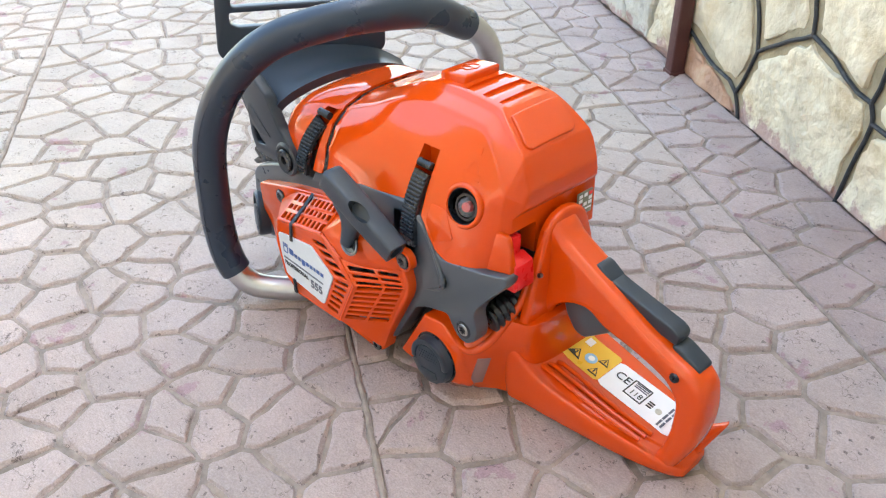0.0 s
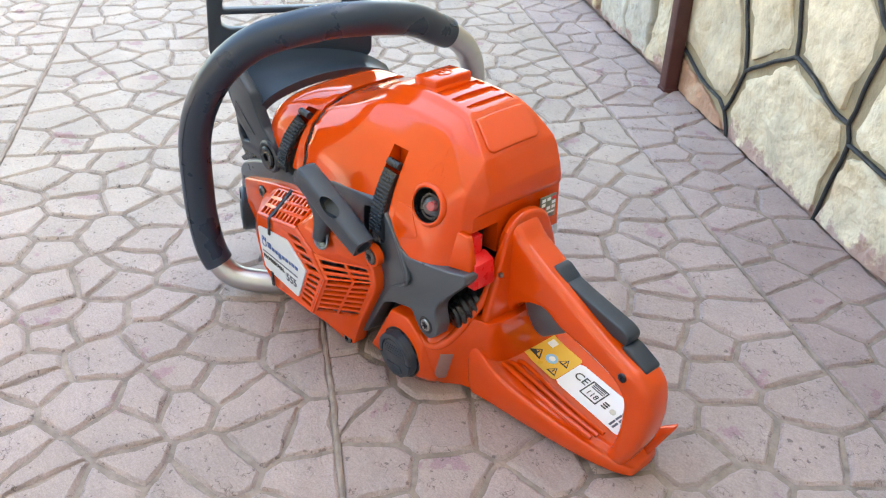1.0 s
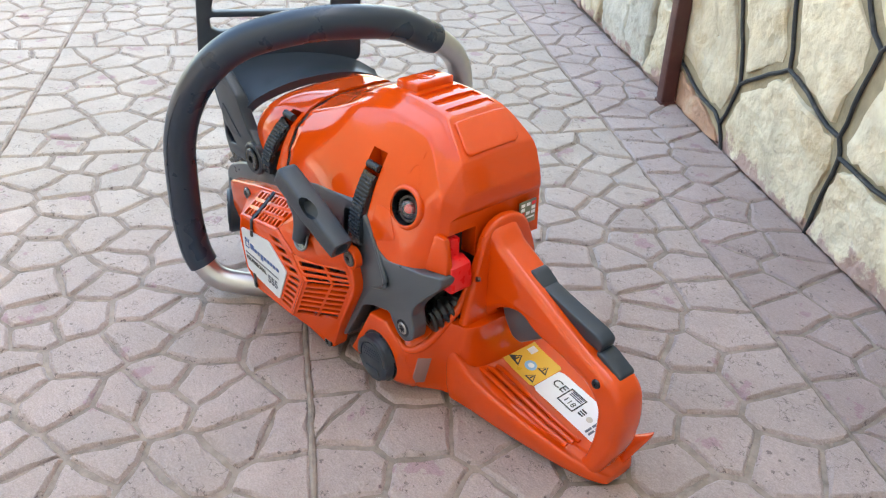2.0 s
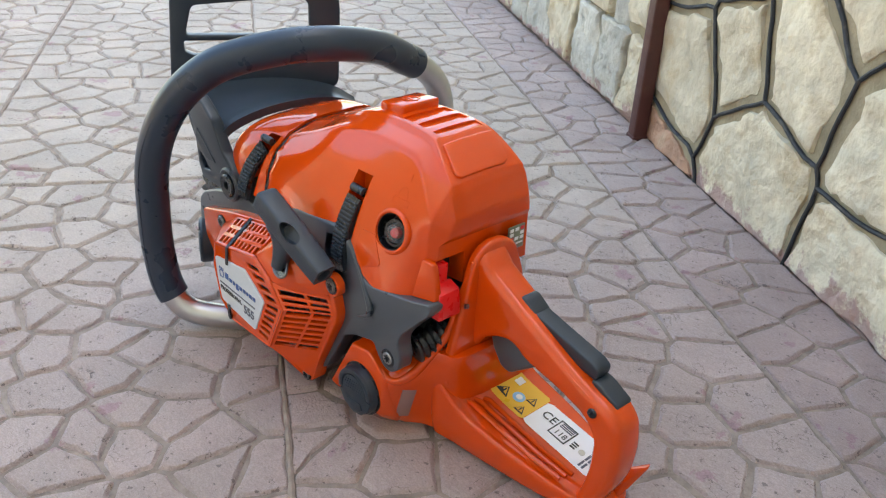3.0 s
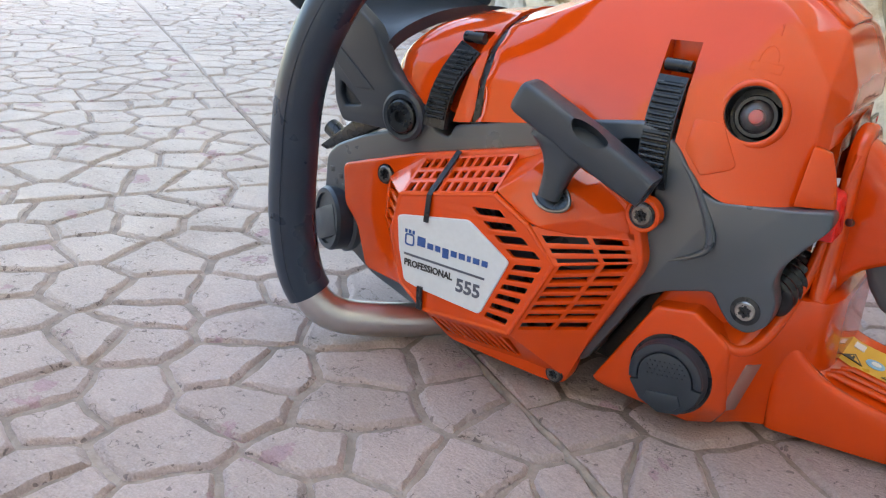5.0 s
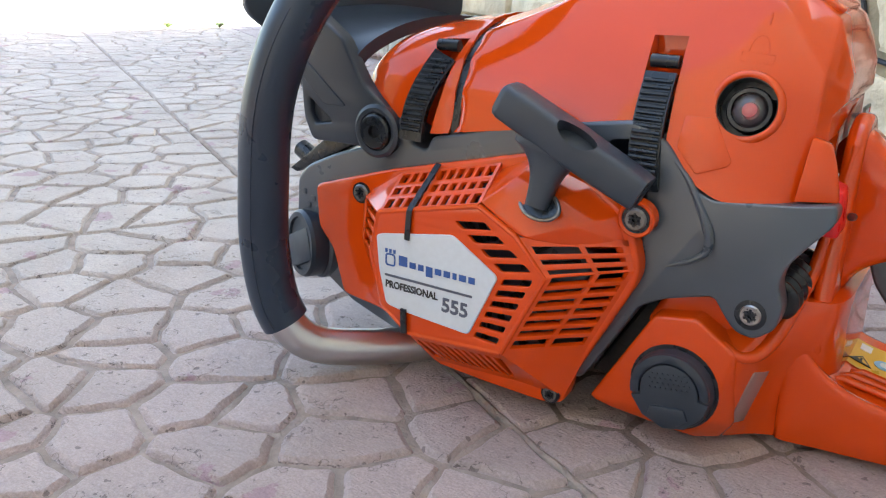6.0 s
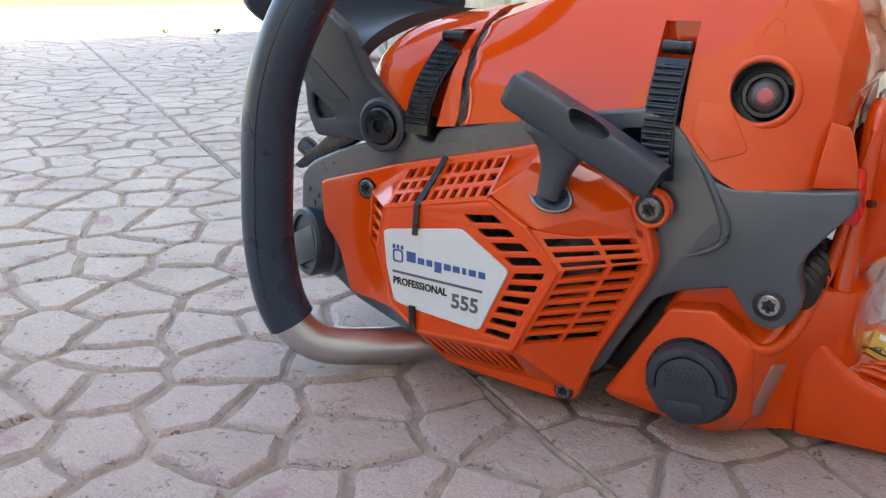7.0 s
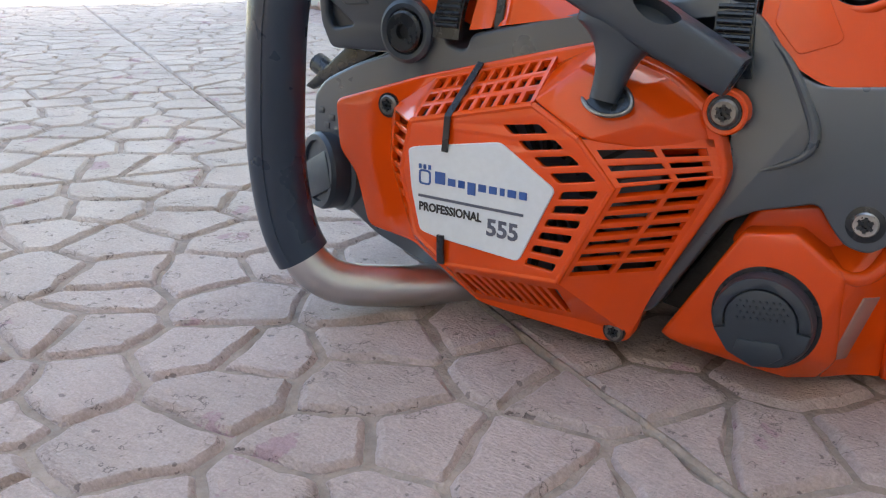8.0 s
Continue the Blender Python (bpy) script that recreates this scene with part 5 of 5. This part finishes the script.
# front handle
bar_pts = [(-0.150, 0.070, 0.013), (-0.185, 0.030, 0.013), (-0.213, -0.004, 0.014), (-0.238, -0.034, 0.022), (-0.2535, -0.046, 0.045), (-0.260, -0.050, 0.085), (-0.258, -0.051, 0.130), (-0.252, -0.050, 0.180),
           (-0.240, -0.042, 0.222), (-0.222, -0.026, 0.258), (-0.198, 0.000, 0.285), (-0.165, 0.041, 0.3010), (-0.148, 0.084, 0.3020), (-0.149, 0.135, 0.2905), (-0.153, 0.170, 0.2735), (-0.157, 0.198, 0.2580), (-0.162, 0.222, 0.235), (-0.165, 0.234, 0.200), (-0.165, 0.232, 0.12), (-0.165, 0.215, 0.05)]
path = smooth_path(bar_pts, 8)
hbar = part("handle_tube", tube(path, 0.0125, 24), ALU, saw, "bare metal handle tube")
wrap = path[int(3.75 * 8):int(14.6 * 8) + 1]
hg = part("handle_grip", tube(wrap, 0.0156, 28), RUBBER, hbar, "black rubber grip", sharp=50)
part("grip_seam", tube([p + Vector((0.004, -0.0152, 0)) if i < len(wrap) * 0.45 else p + Vector((0.012, -0.0095, 0.004)) for i, p in enumerate(wrap)][:int(len(wrap) * 0.44)], 0.0006, 6), RUBBER, hg)

# hand guard: side arm, arched web and slotted panel
arm = holed(rounded([(-0.297, 0.228), (-0.281, 0.185), (-0.279, 0.160), (-0.272, 0.146), (-0.222, 0.147), (-0.209, 0.146), (-0.203, 0.153), (-0.202, 0.164), (-0.209, 0.174), (-0.227, 0.186), (-0.236, 0.200), (-0.245, 0.215), (-0.270, 0.232)], 0.004),
            [rounded([(-0.2735, 0.174), (-0.2735, 0.164), (-0.2690, 0.1575), (-0.2545, 0.1605)], 0.002)], 0.010, 0.022, 0.002)
web = bmesh.new()
inner_edge = smooth_path([(-0.228, 0.012, 0.186), (-0.238, 0.014, 0.198), (-0.236, 0.026, 0.211), (-0.229, 0.055, 0.2220), (-0.223, 0.092, 0.2260), (-0.217, 0.130, 0.2235), (-0.214, 0.158, 0.2140), (-0.216, 0.174, 0.2040)], 4)
outer_edge = smooth_path([(-0.281, 0.012, 0.180), (-0.298, 0.013, 0.204), (-0.323, 0.026, 0.2200), (-0.306, 0.062, 0.2270), (-0.288, 0.096, 0.2300), (-0.270, 0.128, 0.2280), (-0.254, 0.156, 0.2210), (-0.240, 0.174, 0.2090)], 4)
rows = []
for a, b in zip(inner_edge, outer_edge):
    rows.append([web.verts.new(a.lerp(b, t) + Vector((0, 0, -0.006 * math.sin(math.pi * t)))) for t in (0, 0.25, 0.5, 0.75, 1)] )
under = []
for r in rows:
    under.append([web.verts.new(v.co + Vector((0.001, 0.003, -0.0075))) for v in r])
for i in range(len(rows) - 1):
    for j in range(4):
        web.faces.new((rows[i][j], rows[i][j + 1], rows[i + 1][j + 1], rows[i + 1][j]))
        web.faces.new((under[i][j], under[i + 1][j], under[i + 1][j + 1], under[i][j + 1]))
    web.faces.new((rows[i][0], rows[i + 1][0], under[i + 1][0], under[i][0]))
    web.faces.new((rows[i][4], under[i][4], under[i + 1][4], rows[i + 1][4]))
for i in (0, -1):
    for j in range(4):
        web.faces.new((rows[i][j], rows[i][j + 1], under[i][j + 1], under[i][j]))
panel = holed(rounded([(0.0, 0.226), (0.016, 0.212), (0.150, 0.212), (0.170, 0.220), (0.172, 0.30), (0.166, 0.348), (0.150, 0.360), (0.022, 0.356), (0.008, 0.342)], 0.008),
              [rounded([(0.016, 0.268), (0.138, 0.268), (0.138, 0.2535), (0.024, 0.2535), (0.016, 0.2575)], 0.003), rounded([(0.018, 0.274), (0.026, 0.303), (0.132, 0.312), (0.140, 0.306), (0.140, 0.274)], 0.005)], 0, 0.011, 0.002)
pd = Vector((0.50, 0.866, 0)).normalized()
panel.transform(Matrix(((pd.x, -pd.y, 0, -0.336), (pd.y, pd.x, 0, 0.016), (0, 0, 1, 0), (0, 0, 0, 1))))
hand_guard = part("hand_guard", join(arm, web, panel), GUARD, saw, "dark grey plastic hand guard with open slots", sharp=35)
part("arm_backing", prism([(-0.277, 0.177), (-0.277, 0.160), (-0.268, 0.153), (-0.250, 0.158), (-0.252, 0.164)], 0.0150, 0.0205, 0.0004, 1), GREY_DARK, hand_guard)
# darker slab laid on the arm, a recess's shade put into colour
part("arm_recess_shade", prism(rounded([(-0.276, 0.199), (-0.279, 0.188), (-0.260, 0.171), (-0.242, 0.172)], 0.002), 0.0092, 0.0105, 0.0004, 1), GREY_DARK, hand_guard)
part("arm_boss", lathe([(0.0165, -0.006), (0.0172, 0.001), (0.0150, 0.0025), (0.0125, 0.0020), (0.0120, -0.002), (0, -0.002)], (-0.2165, 0.0095, 0.1590), seg=36), GUARD, hand_guard)
part("guard_bolt", lathe([(0, -0.002), (0.0112, -0.002), (0.0112, 0.0022), (0.0100, 0.0034), (0.0042, 0.0030), (0.0038, 0.0), (0, 0.0)], (-0.2165, 0.0085, 0.1590), seg=32), BLACK, hand_guard)
OILC, OAX = Vector((-0.279, 0.0105, 0.0710)), Vector((-0.42, -0.90, 0.05)).normalized()
oil = part("oil_cap", lathe([(0, -0.012), (0.0235, -0.012), (0.0240, 0.004), (0.0225, 0.0065), (0.0190, 0.0065), (0.0185, 0.0045), (0, 0.0045)], OILC, OAX, 44), GREY_DARK, saw, "dark grey oil cap")
part("folding_grip", moved(box(-0.018, 0.018, -0.0145, 0.009, 0.003, 0.0072, 0.0015), axis_matrix(OILC, OAX)), GREY_DARK, oil)
part("oil_spout", lathe([(0.0, -0.02), (0.026, -0.02), (0.026, -0.008), (0.0245, -0.006), (0, -0.006)], OILC, OAX, 40), GREY, oil)
part("brake_nub", join(tube([(-0.300, 0.030, 0.133), (-0.288, 0.028, 0.128)], 0.0065, 14), hull([(-0.305, 0.022, 0.119), (-0.298, 0.022, 0.117), (-0.246, 0.022, 0.144), (-0.270, 0.022, 0.146), (-0.305, 0.04, 0.119), (-0.298, 0.04, 0.117), (-0.246, 0.04, 0.144), (-0.270, 0.04, 0.146)], 0.0015)), BLACK, saw)
# added block for the highlit tip of the guard web, no separate lug
part("web_tip_block", box(-0.135, -0.112, 0.150, 0.172, 0.215, 0.2245, 0.002), GREY, saw)

# ---- paving stones ----
def clip(poly, p, n):
    """The part of a convex polygon on the side of p away from n."""
    res = []
    for i in range(len(poly)):
        a, b = poly[i - 1], poly[i]
        da, db = (a[0] - p[0]) * n[0] + (a[1] - p[1]) * n[1], (b[0] - p[0]) * n[0] + (b[1] - p[1]) * n[1]
        if (da <= 0) != (db <= 0):
            t = da / (da - db)
            res.append((a[0] + (b[0] - a[0]) * t, a[1] + (b[1] - a[1]) * t))
        if db <= 0:
            res.append(b)
    return res


def cells(seeds, frame_poly):
    """The Voronoi cells of the seeds within an outline."""
    res = []
    for i, s in enumerate(seeds):
        poly = list(frame_poly)
        near = sorted((q for j, q in enumerate(seeds) if j != i), key=lambda q: (q[0] - s[0]) ** 2 + (q[1] - s[1]) ** 2)[:18]
        for q in near:
            poly = clip(poly, ((s[0] + q[0]) / 2, (s[1] + q[1]) / 2), (q[0] - s[0], q[1] - s[1]))
            if len(poly) < 3:
                break
        if len(poly) > 2:
            res.append((s, poly))
    return res


def inset(poly, w, uneven=0.0):
    """A convex polygon moved inwards by w; uneven: how far the width differs from side to side."""
    area = sum(poly[i - 1][0] * poly[i][1] - poly[i][0] * poly[i - 1][1] for i in range(len(poly)))
    sgn = 1 if area > 0 else -1
    res = list(poly)
    for i in range(len(poly)):
        a, b = poly[i - 1], poly[i]
        L = math.hypot(b[0] - a[0], b[1] - a[1])
        if L < 1e-6:
            continue
        n = (sgn * (b[1] - a[1]) / L, -sgn * (b[0] - a[0]) / L)
        f = w * (1 + uneven * 2.2 * noise.noise(Vector((a[0] + b[0], a[1] + b[1], 0.3)) * 61)) if uneven else w
        res = clip(res, (a[0] - n[0] * f, a[1] - n[1] * f), n)
        if len(res) < 3:
            return []
    return res


def ragged(poly, step, amount):
    """The outline with points put in along its sides and shaken a little, corners cut."""
    res = []
    k = len(poly)
    for i in range(k):
        a, b = poly[i], poly[(i + 1) % k]
        L = math.hypot(b[0] - a[0], b[1] - a[1])
        if L < 0.004:
            continue
        m = max(1, round(L / step))
        cutoff = min(0.10, 0.0014 / L)
        for j in range(m + 1):
            t = cutoff + (1 - 2 * cutoff) * j / m
            p = Vector((a[0] + (b[0] - a[0]) * t, a[1] + (b[1] - a[1]) * t, 0))
            s = noise.noise_vector(p * 40) * amount + noise.noise_vector(p * 170) * amount * 0.35
            res.append((p.x + s.x, p.y + s.y))
    return res


rng = random.Random(7)
D_LINES = [0.0, 0.145, 0.628, 1.035, 1.50, 1.96, 2.42, 2.88]
A_LINES = [0.373 + 0.45 * k for k in range(-5, 5)] + [BLOCKER_END + 0.04]
# middles of stones, in metres along the wall and in front of it: those in front of the saw, and those farther off and beside the wall
NEAR_STONES = [(-0.025, 0.864), (0.049, 0.846), (-0.015, 0.789), (-0.054, 0.792), (-0.03, 0.772), (-0.082, 0.729), (-0.128, 0.761), (-0.111, 0.902), (-0.155, 0.792), (-0.139, 0.732),
               (-0.161, 0.763), (-0.096, 0.646), (-0.048, 0.645), (0.011, 0.689), (-0.178, 0.697), (-0.129, 0.632), (-0.083, 0.617), (-0.154, 0.61), (-0.188, 0.61), (-0.101, 0.558),
               (-0.164, 0.527), (-0.206, 0.59), (-0.231, 0.533), (-0.011, 0.899), (-0.036, 0.893), (-0.098, 0.908), (0.058, 0.861), (0.084, 0.831), (-0.189, 0.816), (-0.233, 0.869),
               (-0.249, 0.739), (-0.21, 0.685), (-0.24, 0.805), (-0.237, 0.867), (-0.221, 0.65), (-0.249, 0.812), (-0.321, 0.679), (-0.265, 0.759), (-0.277, 0.6)]
FAR_STONES = [(0.12, 0.82), (0.05, 0.76), (0.15, 0.87), (0.1, 0.77), (0.28, 0.92), (0.29, 0.86), (0.28, 0.81), (0.27, 0.74), (0.22, 0.76), (0.22, 0.91), (0.19, 0.81), (0.12, 0.93),
              (-0.028, 0.255), (-0.009, 0.319), (-0.06, 0.247), (-0.096, 0.264), (-0.137, 0.281), (-0.16, 0.249), (-0.123, 0.198), (-0.211, 0.26), (-0.201, 0.196),
              (-0.259, 0.186), (-0.28, 0.271), (-0.316, 0.22), (0.05, 0.222), (0.088, 0.291), (0.029, 0.314), (0.168, 0.194), (0.168, 0.277)]


def scatter(a0, a1, b0, b1, apart, known=(), stretch=1.0, tries=2200):
    """Points strewn over a rectangle, no two nearer than apart, round those already known."""
    pts = [p for p in known if a0 < p[0] < a1 and b0 < p[1] < b1]
    m = apart * 0.3
    for _ in range(tries):
        p = (rng.uniform(a0 + m, a1 - m), rng.uniform(b0 + m, b1 - m))
        if all(((p[0] - q[0]) / stretch) ** 2 + (p[1] - q[1]) ** 2 > apart ** 2 for q in pts):
            pts.append(p)
    return pts


stones = []
for d0, d1 in zip(D_LINES, D_LINES[1:]):
    lines = [a for a in A_LINES if d0 > 1.0 or abs(a + 0.077) > 0.1]
    for a0, a1 in zip(lines, lines[1:]):
        edge = [(a0, d0), (a1, d0), (a1, d1), (a0, d1)]
        pts = scatter(a0, a1, d0, d1, 0.048, NEAR_STONES + FAR_STONES, rng.uniform(0.8, 1.35))
        stones += cells(pts, edge)


def stone_mesh(bm, poly, lift, gap=0.0013):
    """A stamped stone: a flat top with a worn arris and sloping sides down into the joint."""
    shrunk = inset(poly, gap, 0.75)
    outer = ragged(shrunk, 0.007, 0.0022) if len(shrunk) > 2 else []
    if len(outer) < 4:
        return False
    c = Vector((sum(p[0] for p in outer) / len(outer), sum(p[1] for p in outer) / len(outer), 0))
    tilt = (rng.uniform(-0.010, 0.010), rng.uniform(-0.010, 0.010))
    rings = []
    for back, drop in ((0.0, -0.0060), (0.0010, -0.0040), (0.0042, -0.0008), (0.0056, 0.0)):
        ring = []
        for p in outer:
            v = Vector((p[0], p[1], 0))
            w = c + (v - c) * max(0.5, 1 - (back * (1 + 0.35 * noise.noise(v * 70))) / max((v - c).length, 0.01))
            ring.append(bm.verts.new(plan(w.x, w.y, lift + drop + (w.x - c.x) * tilt[0] + (w.y - c.y) * tilt[1])))
        rings.append(ring)
    for a, b in zip(rings, rings[1:]):
        for i in range(len(a)):
            j = (i + 1) % len(a)
            bm.faces.new((a[i], a[j], b[j], b[i]))
    bm.faces.new(rings[-1])
    return True


pavement = bpy.data.objects["pavement"]
stones.sort(key=lambda s: (s[0][0] - 0.15) ** 2 + (s[0][1] - 0.65) ** 2)
rest, rest_margin = bmesh.new(), bmesh.new()
for k, (s, poly) in enumerate(stones):
    lift = rng.uniform(-0.0010, 0.0004)
    if k < 290:
        bm = bmesh.new()
        if stone_mesh(bm, poly, lift, 0.0004 if s[1] < 0.145 else 0.0008):
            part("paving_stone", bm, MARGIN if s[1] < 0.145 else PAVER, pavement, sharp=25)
        else:
            bm.free()
    else:
        stone_mesh(rest_margin if s[1] < 0.145 else rest, poly, lift, 0.0004 if s[1] < 0.145 else 0.0008)
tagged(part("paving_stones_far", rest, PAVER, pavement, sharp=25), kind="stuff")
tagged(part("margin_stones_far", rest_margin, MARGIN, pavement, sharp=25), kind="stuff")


# pale ridges squeezed up between the stamping mats
for d, a0, a1 in ((0.628, -0.527, 0.82), (1.035, -0.527, BLOCKER_END), (0.145, -0.527, 0.82)):
    n = round((a1 - a0) / 0.012)
    ridge = []
    for k in range(n + 1):
        a = a0 + (a1 - a0) * k / n
        w = noise.noise(Vector((a * 22, d, 0))) * 0.0016 + noise.noise(Vector((a * 90, d, 5))) * 0.0008
        ridge.append(plan(a, d + w, (-0.0030 if d > 0.5 else -0.0034) + noise.noise(Vector((a * 40, d, 9))) * 0.0008))
    part("seam_ridge", tube(ridge, [(0.0034 if d > 0.5 else 0.0024) + 0.0012 * noise.noise(Vector((k * 0.37, d, 2))) for k in range(n + 1)], 8), CONCRETE, pavement)


# ---- stone wall ----
def on_wall(u, z, out=0.0):
    return plan(u, out, z)


def rubble(bm, poly, depth, seed, rough=0.010):
    """A split stone: an uneven outline and a broken, bulging face."""
    outer = ragged(poly, 0.014, 0.009)
    if len(outer) < 5:
        return False
    c = Vector((sum(p[0] for p in outer) / len(outer), sum(p[1] for p in outer) / len(outer), 0))
    rings = []
    shares = (1.0, 0.985, 0.93, 0.86, 0.77, 0.68, 0.58, 0.48, 0.37, 0.26, 0.14)
    for f in shares:
        h = -0.004 if f == 1.0 else depth * (0.5 if f > 0.98 else 0.9 if f > 0.9 else 1.0)
        ring = []
        for p in outer:
            v = c + (Vector((p[0], p[1], 0)) - c) * f
            broad = noise.noise(Vector((v.x * 16, v.y * 16, seed)))
            # split faces: the relief falls in ledges
            ledge = round(2.2 * noise.noise(Vector((v.x * 24 + 5, v.y * 24, seed)))) / 2.2
            n = broad * rough * 0.7 + ledge * rough * 0.35 + noise.noise(Vector((v.x * 85, v.y * 85, seed))) * rough * 0.30
            ring.append(bm.verts.new(on_wall(v.x, max(v.y, 0.002), h + (n if f < 0.99 else 0))))
        rings.append(ring)
    m = len(outer)
    for a, b in zip(rings, rings[1:]):
        for j in range(m):
            bm.faces.new((a[j], a[(j + 1) % m], b[(j + 1) % m], b[j]))
    bm.faces.new(rings[-1])
    return True


WALL_STONES = [(0.17, 0.075), (0.375, 0.165), (0.25, 0.215), (0.125, 0.25), (0.40, 0.31), (-0.09, 0.20), (-0.085, 0.02), (0.430, -0.060), (0.29, 0.34), (0.02, 0.36)]
core = bpy.data.objects["wall_stone_core"]
edge = [(-2.2, -0.03), (0.50, -0.03), (0.50, WALL_TOP), (-2.2, WALL_TOP)]
pts = list(WALL_STONES)
for _ in range(900):
    p = (rng.uniform(-2.15, 0.5), rng.uniform(0.03, WALL_TOP - 0.03))
    if all((p[0] - q[0]) ** 2 + (p[1] - q[1]) ** 2 > (0.16 if p[0] < -0.1 or p[1] > 0.3 else 0.19) ** 2 for q in pts):
        pts.append(p)
for k, (s, poly) in enumerate(cells(pts, edge)):
    small = inset(poly, 0.0150, 0.35)
    bm = bmesh.new()
    if len(small) > 2 and rubble(bm, small, 0.0040, k * 3.7, 0.008):
        red = abs(s[0] - 0.430) < 0.02 and s[1] < 0.05
        part("wall_stone", bm, STONE_RED if red else STONE, core, sharp=22)
    else:
        bm.free()
    # the black bead that follows the joint
    for i in range(len(poly)):
        a, b = poly[i - 1], poly[i]
        if (a[0], a[1]) < (b[0], b[1]) and math.dist(a, b) > 0.015 and not (a[1] < 0.004 and b[1] < 0.004) and not (a[1] > WALL_TOP - 0.004 and b[1] > WALL_TOP - 0.004):
            n = max(2, round(math.dist(a, b) / 0.025))
            bead_path = []
            for j in range(n + 1):
                q = Vector((a[0] + (b[0] - a[0]) * j / n, a[1] + (b[1] - a[1]) * j / n, 0))
                w = noise.noise_vector(q * 14) * (0.011 if 0 < j < n else 0)
                bead_path.append(on_wall(q.x + w.x, q.y + w.y, 0.001))
            part("joint_bead", tube(bead_path, 0.0029, 8), BEAD, core)

# upright stones beside the post, and the low weathered wall
low = bpy.data.objects["wall_low_core"]
edge = [(0.50, 0.0), (BLOCKER_END, 0.0), (BLOCKER_END, 0.15), (0.50, 0.15)]
pts, u = [(0.55, 0.07)], 0.64
while u < BLOCKER_END - 0.05:
    pts.append((u, rng.uniform(0.05, 0.10)))
    u += rng.uniform(0.09, 0.20)
for k, (s, poly) in enumerate(cells(pts, edge)):
    small = inset(poly, 0.006)
    bm = bmesh.new()
    if len(small) > 2 and rubble(bm, small, 0.009, 50 + k * 2.1, 0.012):
        part("wall_stone", bm, STONE if k % 3 == 0 else STONE_GREY, low, sharp=22)
    else:
        bm.free()
bm = bmesh.new()
edge_pts = [(0.50, 0.158), (0.60, 0.158), (0.60, 0.62), (0.50, 0.62)]
rubble(bm, inset(edge_pts, 0.004), 0.014, 9.0, 0.010)
part("wall_stone", bm, STONE, core, sharp=22)
u = 0.68
while u < BLOCKER_END - 0.1:
    w = rng.uniform(0.16, 0.30)
    w = min(w, BLOCKER_END - u)
    c0 = [plan(u + 0.004, 0.004 + rng.uniform(-0.01, 0.01), 0.150), plan(u + w - 0.004, 0.004 + rng.uniform(-0.01, 0.01), 0.150), plan(u + w - 0.004, -0.50, 0.150), plan(u + 0.004, -0.50, 0.150)]
    part("coping_stone", hull([p for p in c0] + [p + Vector((0, 0, 0.035 + rng.uniform(0, 0.012))) for p in c0], 0.006), STONE, low)
    u += w
part("mortar_block", hull([plan(u, d, z) for u in (0.605, 0.675) for d in (0.002, -0.30) for z in (0.14, 0.235)], 0.008), STONE_GREY, low)

# painted steel post stub at the wall's foot
post = tagged(new("steel_post"), "short brown painted square steel post against stone wall", "post")
pm = Matrix(((ALONG.x, INTO.x, 0, 0), (ALONG.y, INTO.y, 0, 0), (0, 0, 1, 0), (0, 0, 0, 1)))
pm.translation = plan(0.474, 0.016, 0)
part("tube", moved(holed(rounded(rect(-0.012, 0.012, -0.012, 0.012), 0.003), [rounded(rect(-0.0095, 0.0095, -0.0095, 0.0095), 0.002)], 0, 0.245), pm @ Matrix(((1, 0, 0, 0), (0, 0, 1, 0), (0, 1, 0, 0), (0, 0, 0, 1)))), POST_PAINT, post)
part("end_cap", moved(box(-0.0117, 0.0117, -0.0117, 0.0117, 0.240, 0.2475, 0.001), pm), POST_PAINT, post)
part("base_plate", moved(box(-0.0135, 0.0135, -0.0135, 0.0135, -0.004, 0.003, 0.001), pm), POST_PAINT, post)

# weeds at the edge of the paving
wr = random.Random(3)
for wa, wd in ((BLOCKER_END - 0.03, 0.35), (BLOCKER_END - 0.05, 0.18)):
    weed = tagged(new("weed"), "small green weed at the paving edge", "weed", "weeds at the paving edge")
    weed.location = plan(wa, wd, 0)
    for k in range(14):
        a, r, h = wr.uniform(0, 6.28), wr.uniform(0.015, 0.045), wr.uniform(0.005, 0.016)
        tip = Vector((math.cos(a) * r, math.sin(a) * r, h))
        sidev = Vector((-math.sin(a), math.cos(a), 0)) * 0.006
        bm = bmesh.new()
        vs = [bm.verts.new(p) for p in (Vector((0, 0, 0)), tip * 0.5 + sidev + Vector((0, 0, 0.01)), tip, tip * 0.5 - sidev + Vector((0, 0, 0.01)))]
        bm.faces.new(vs)
        part("leaf", bm, LEAF, weed)
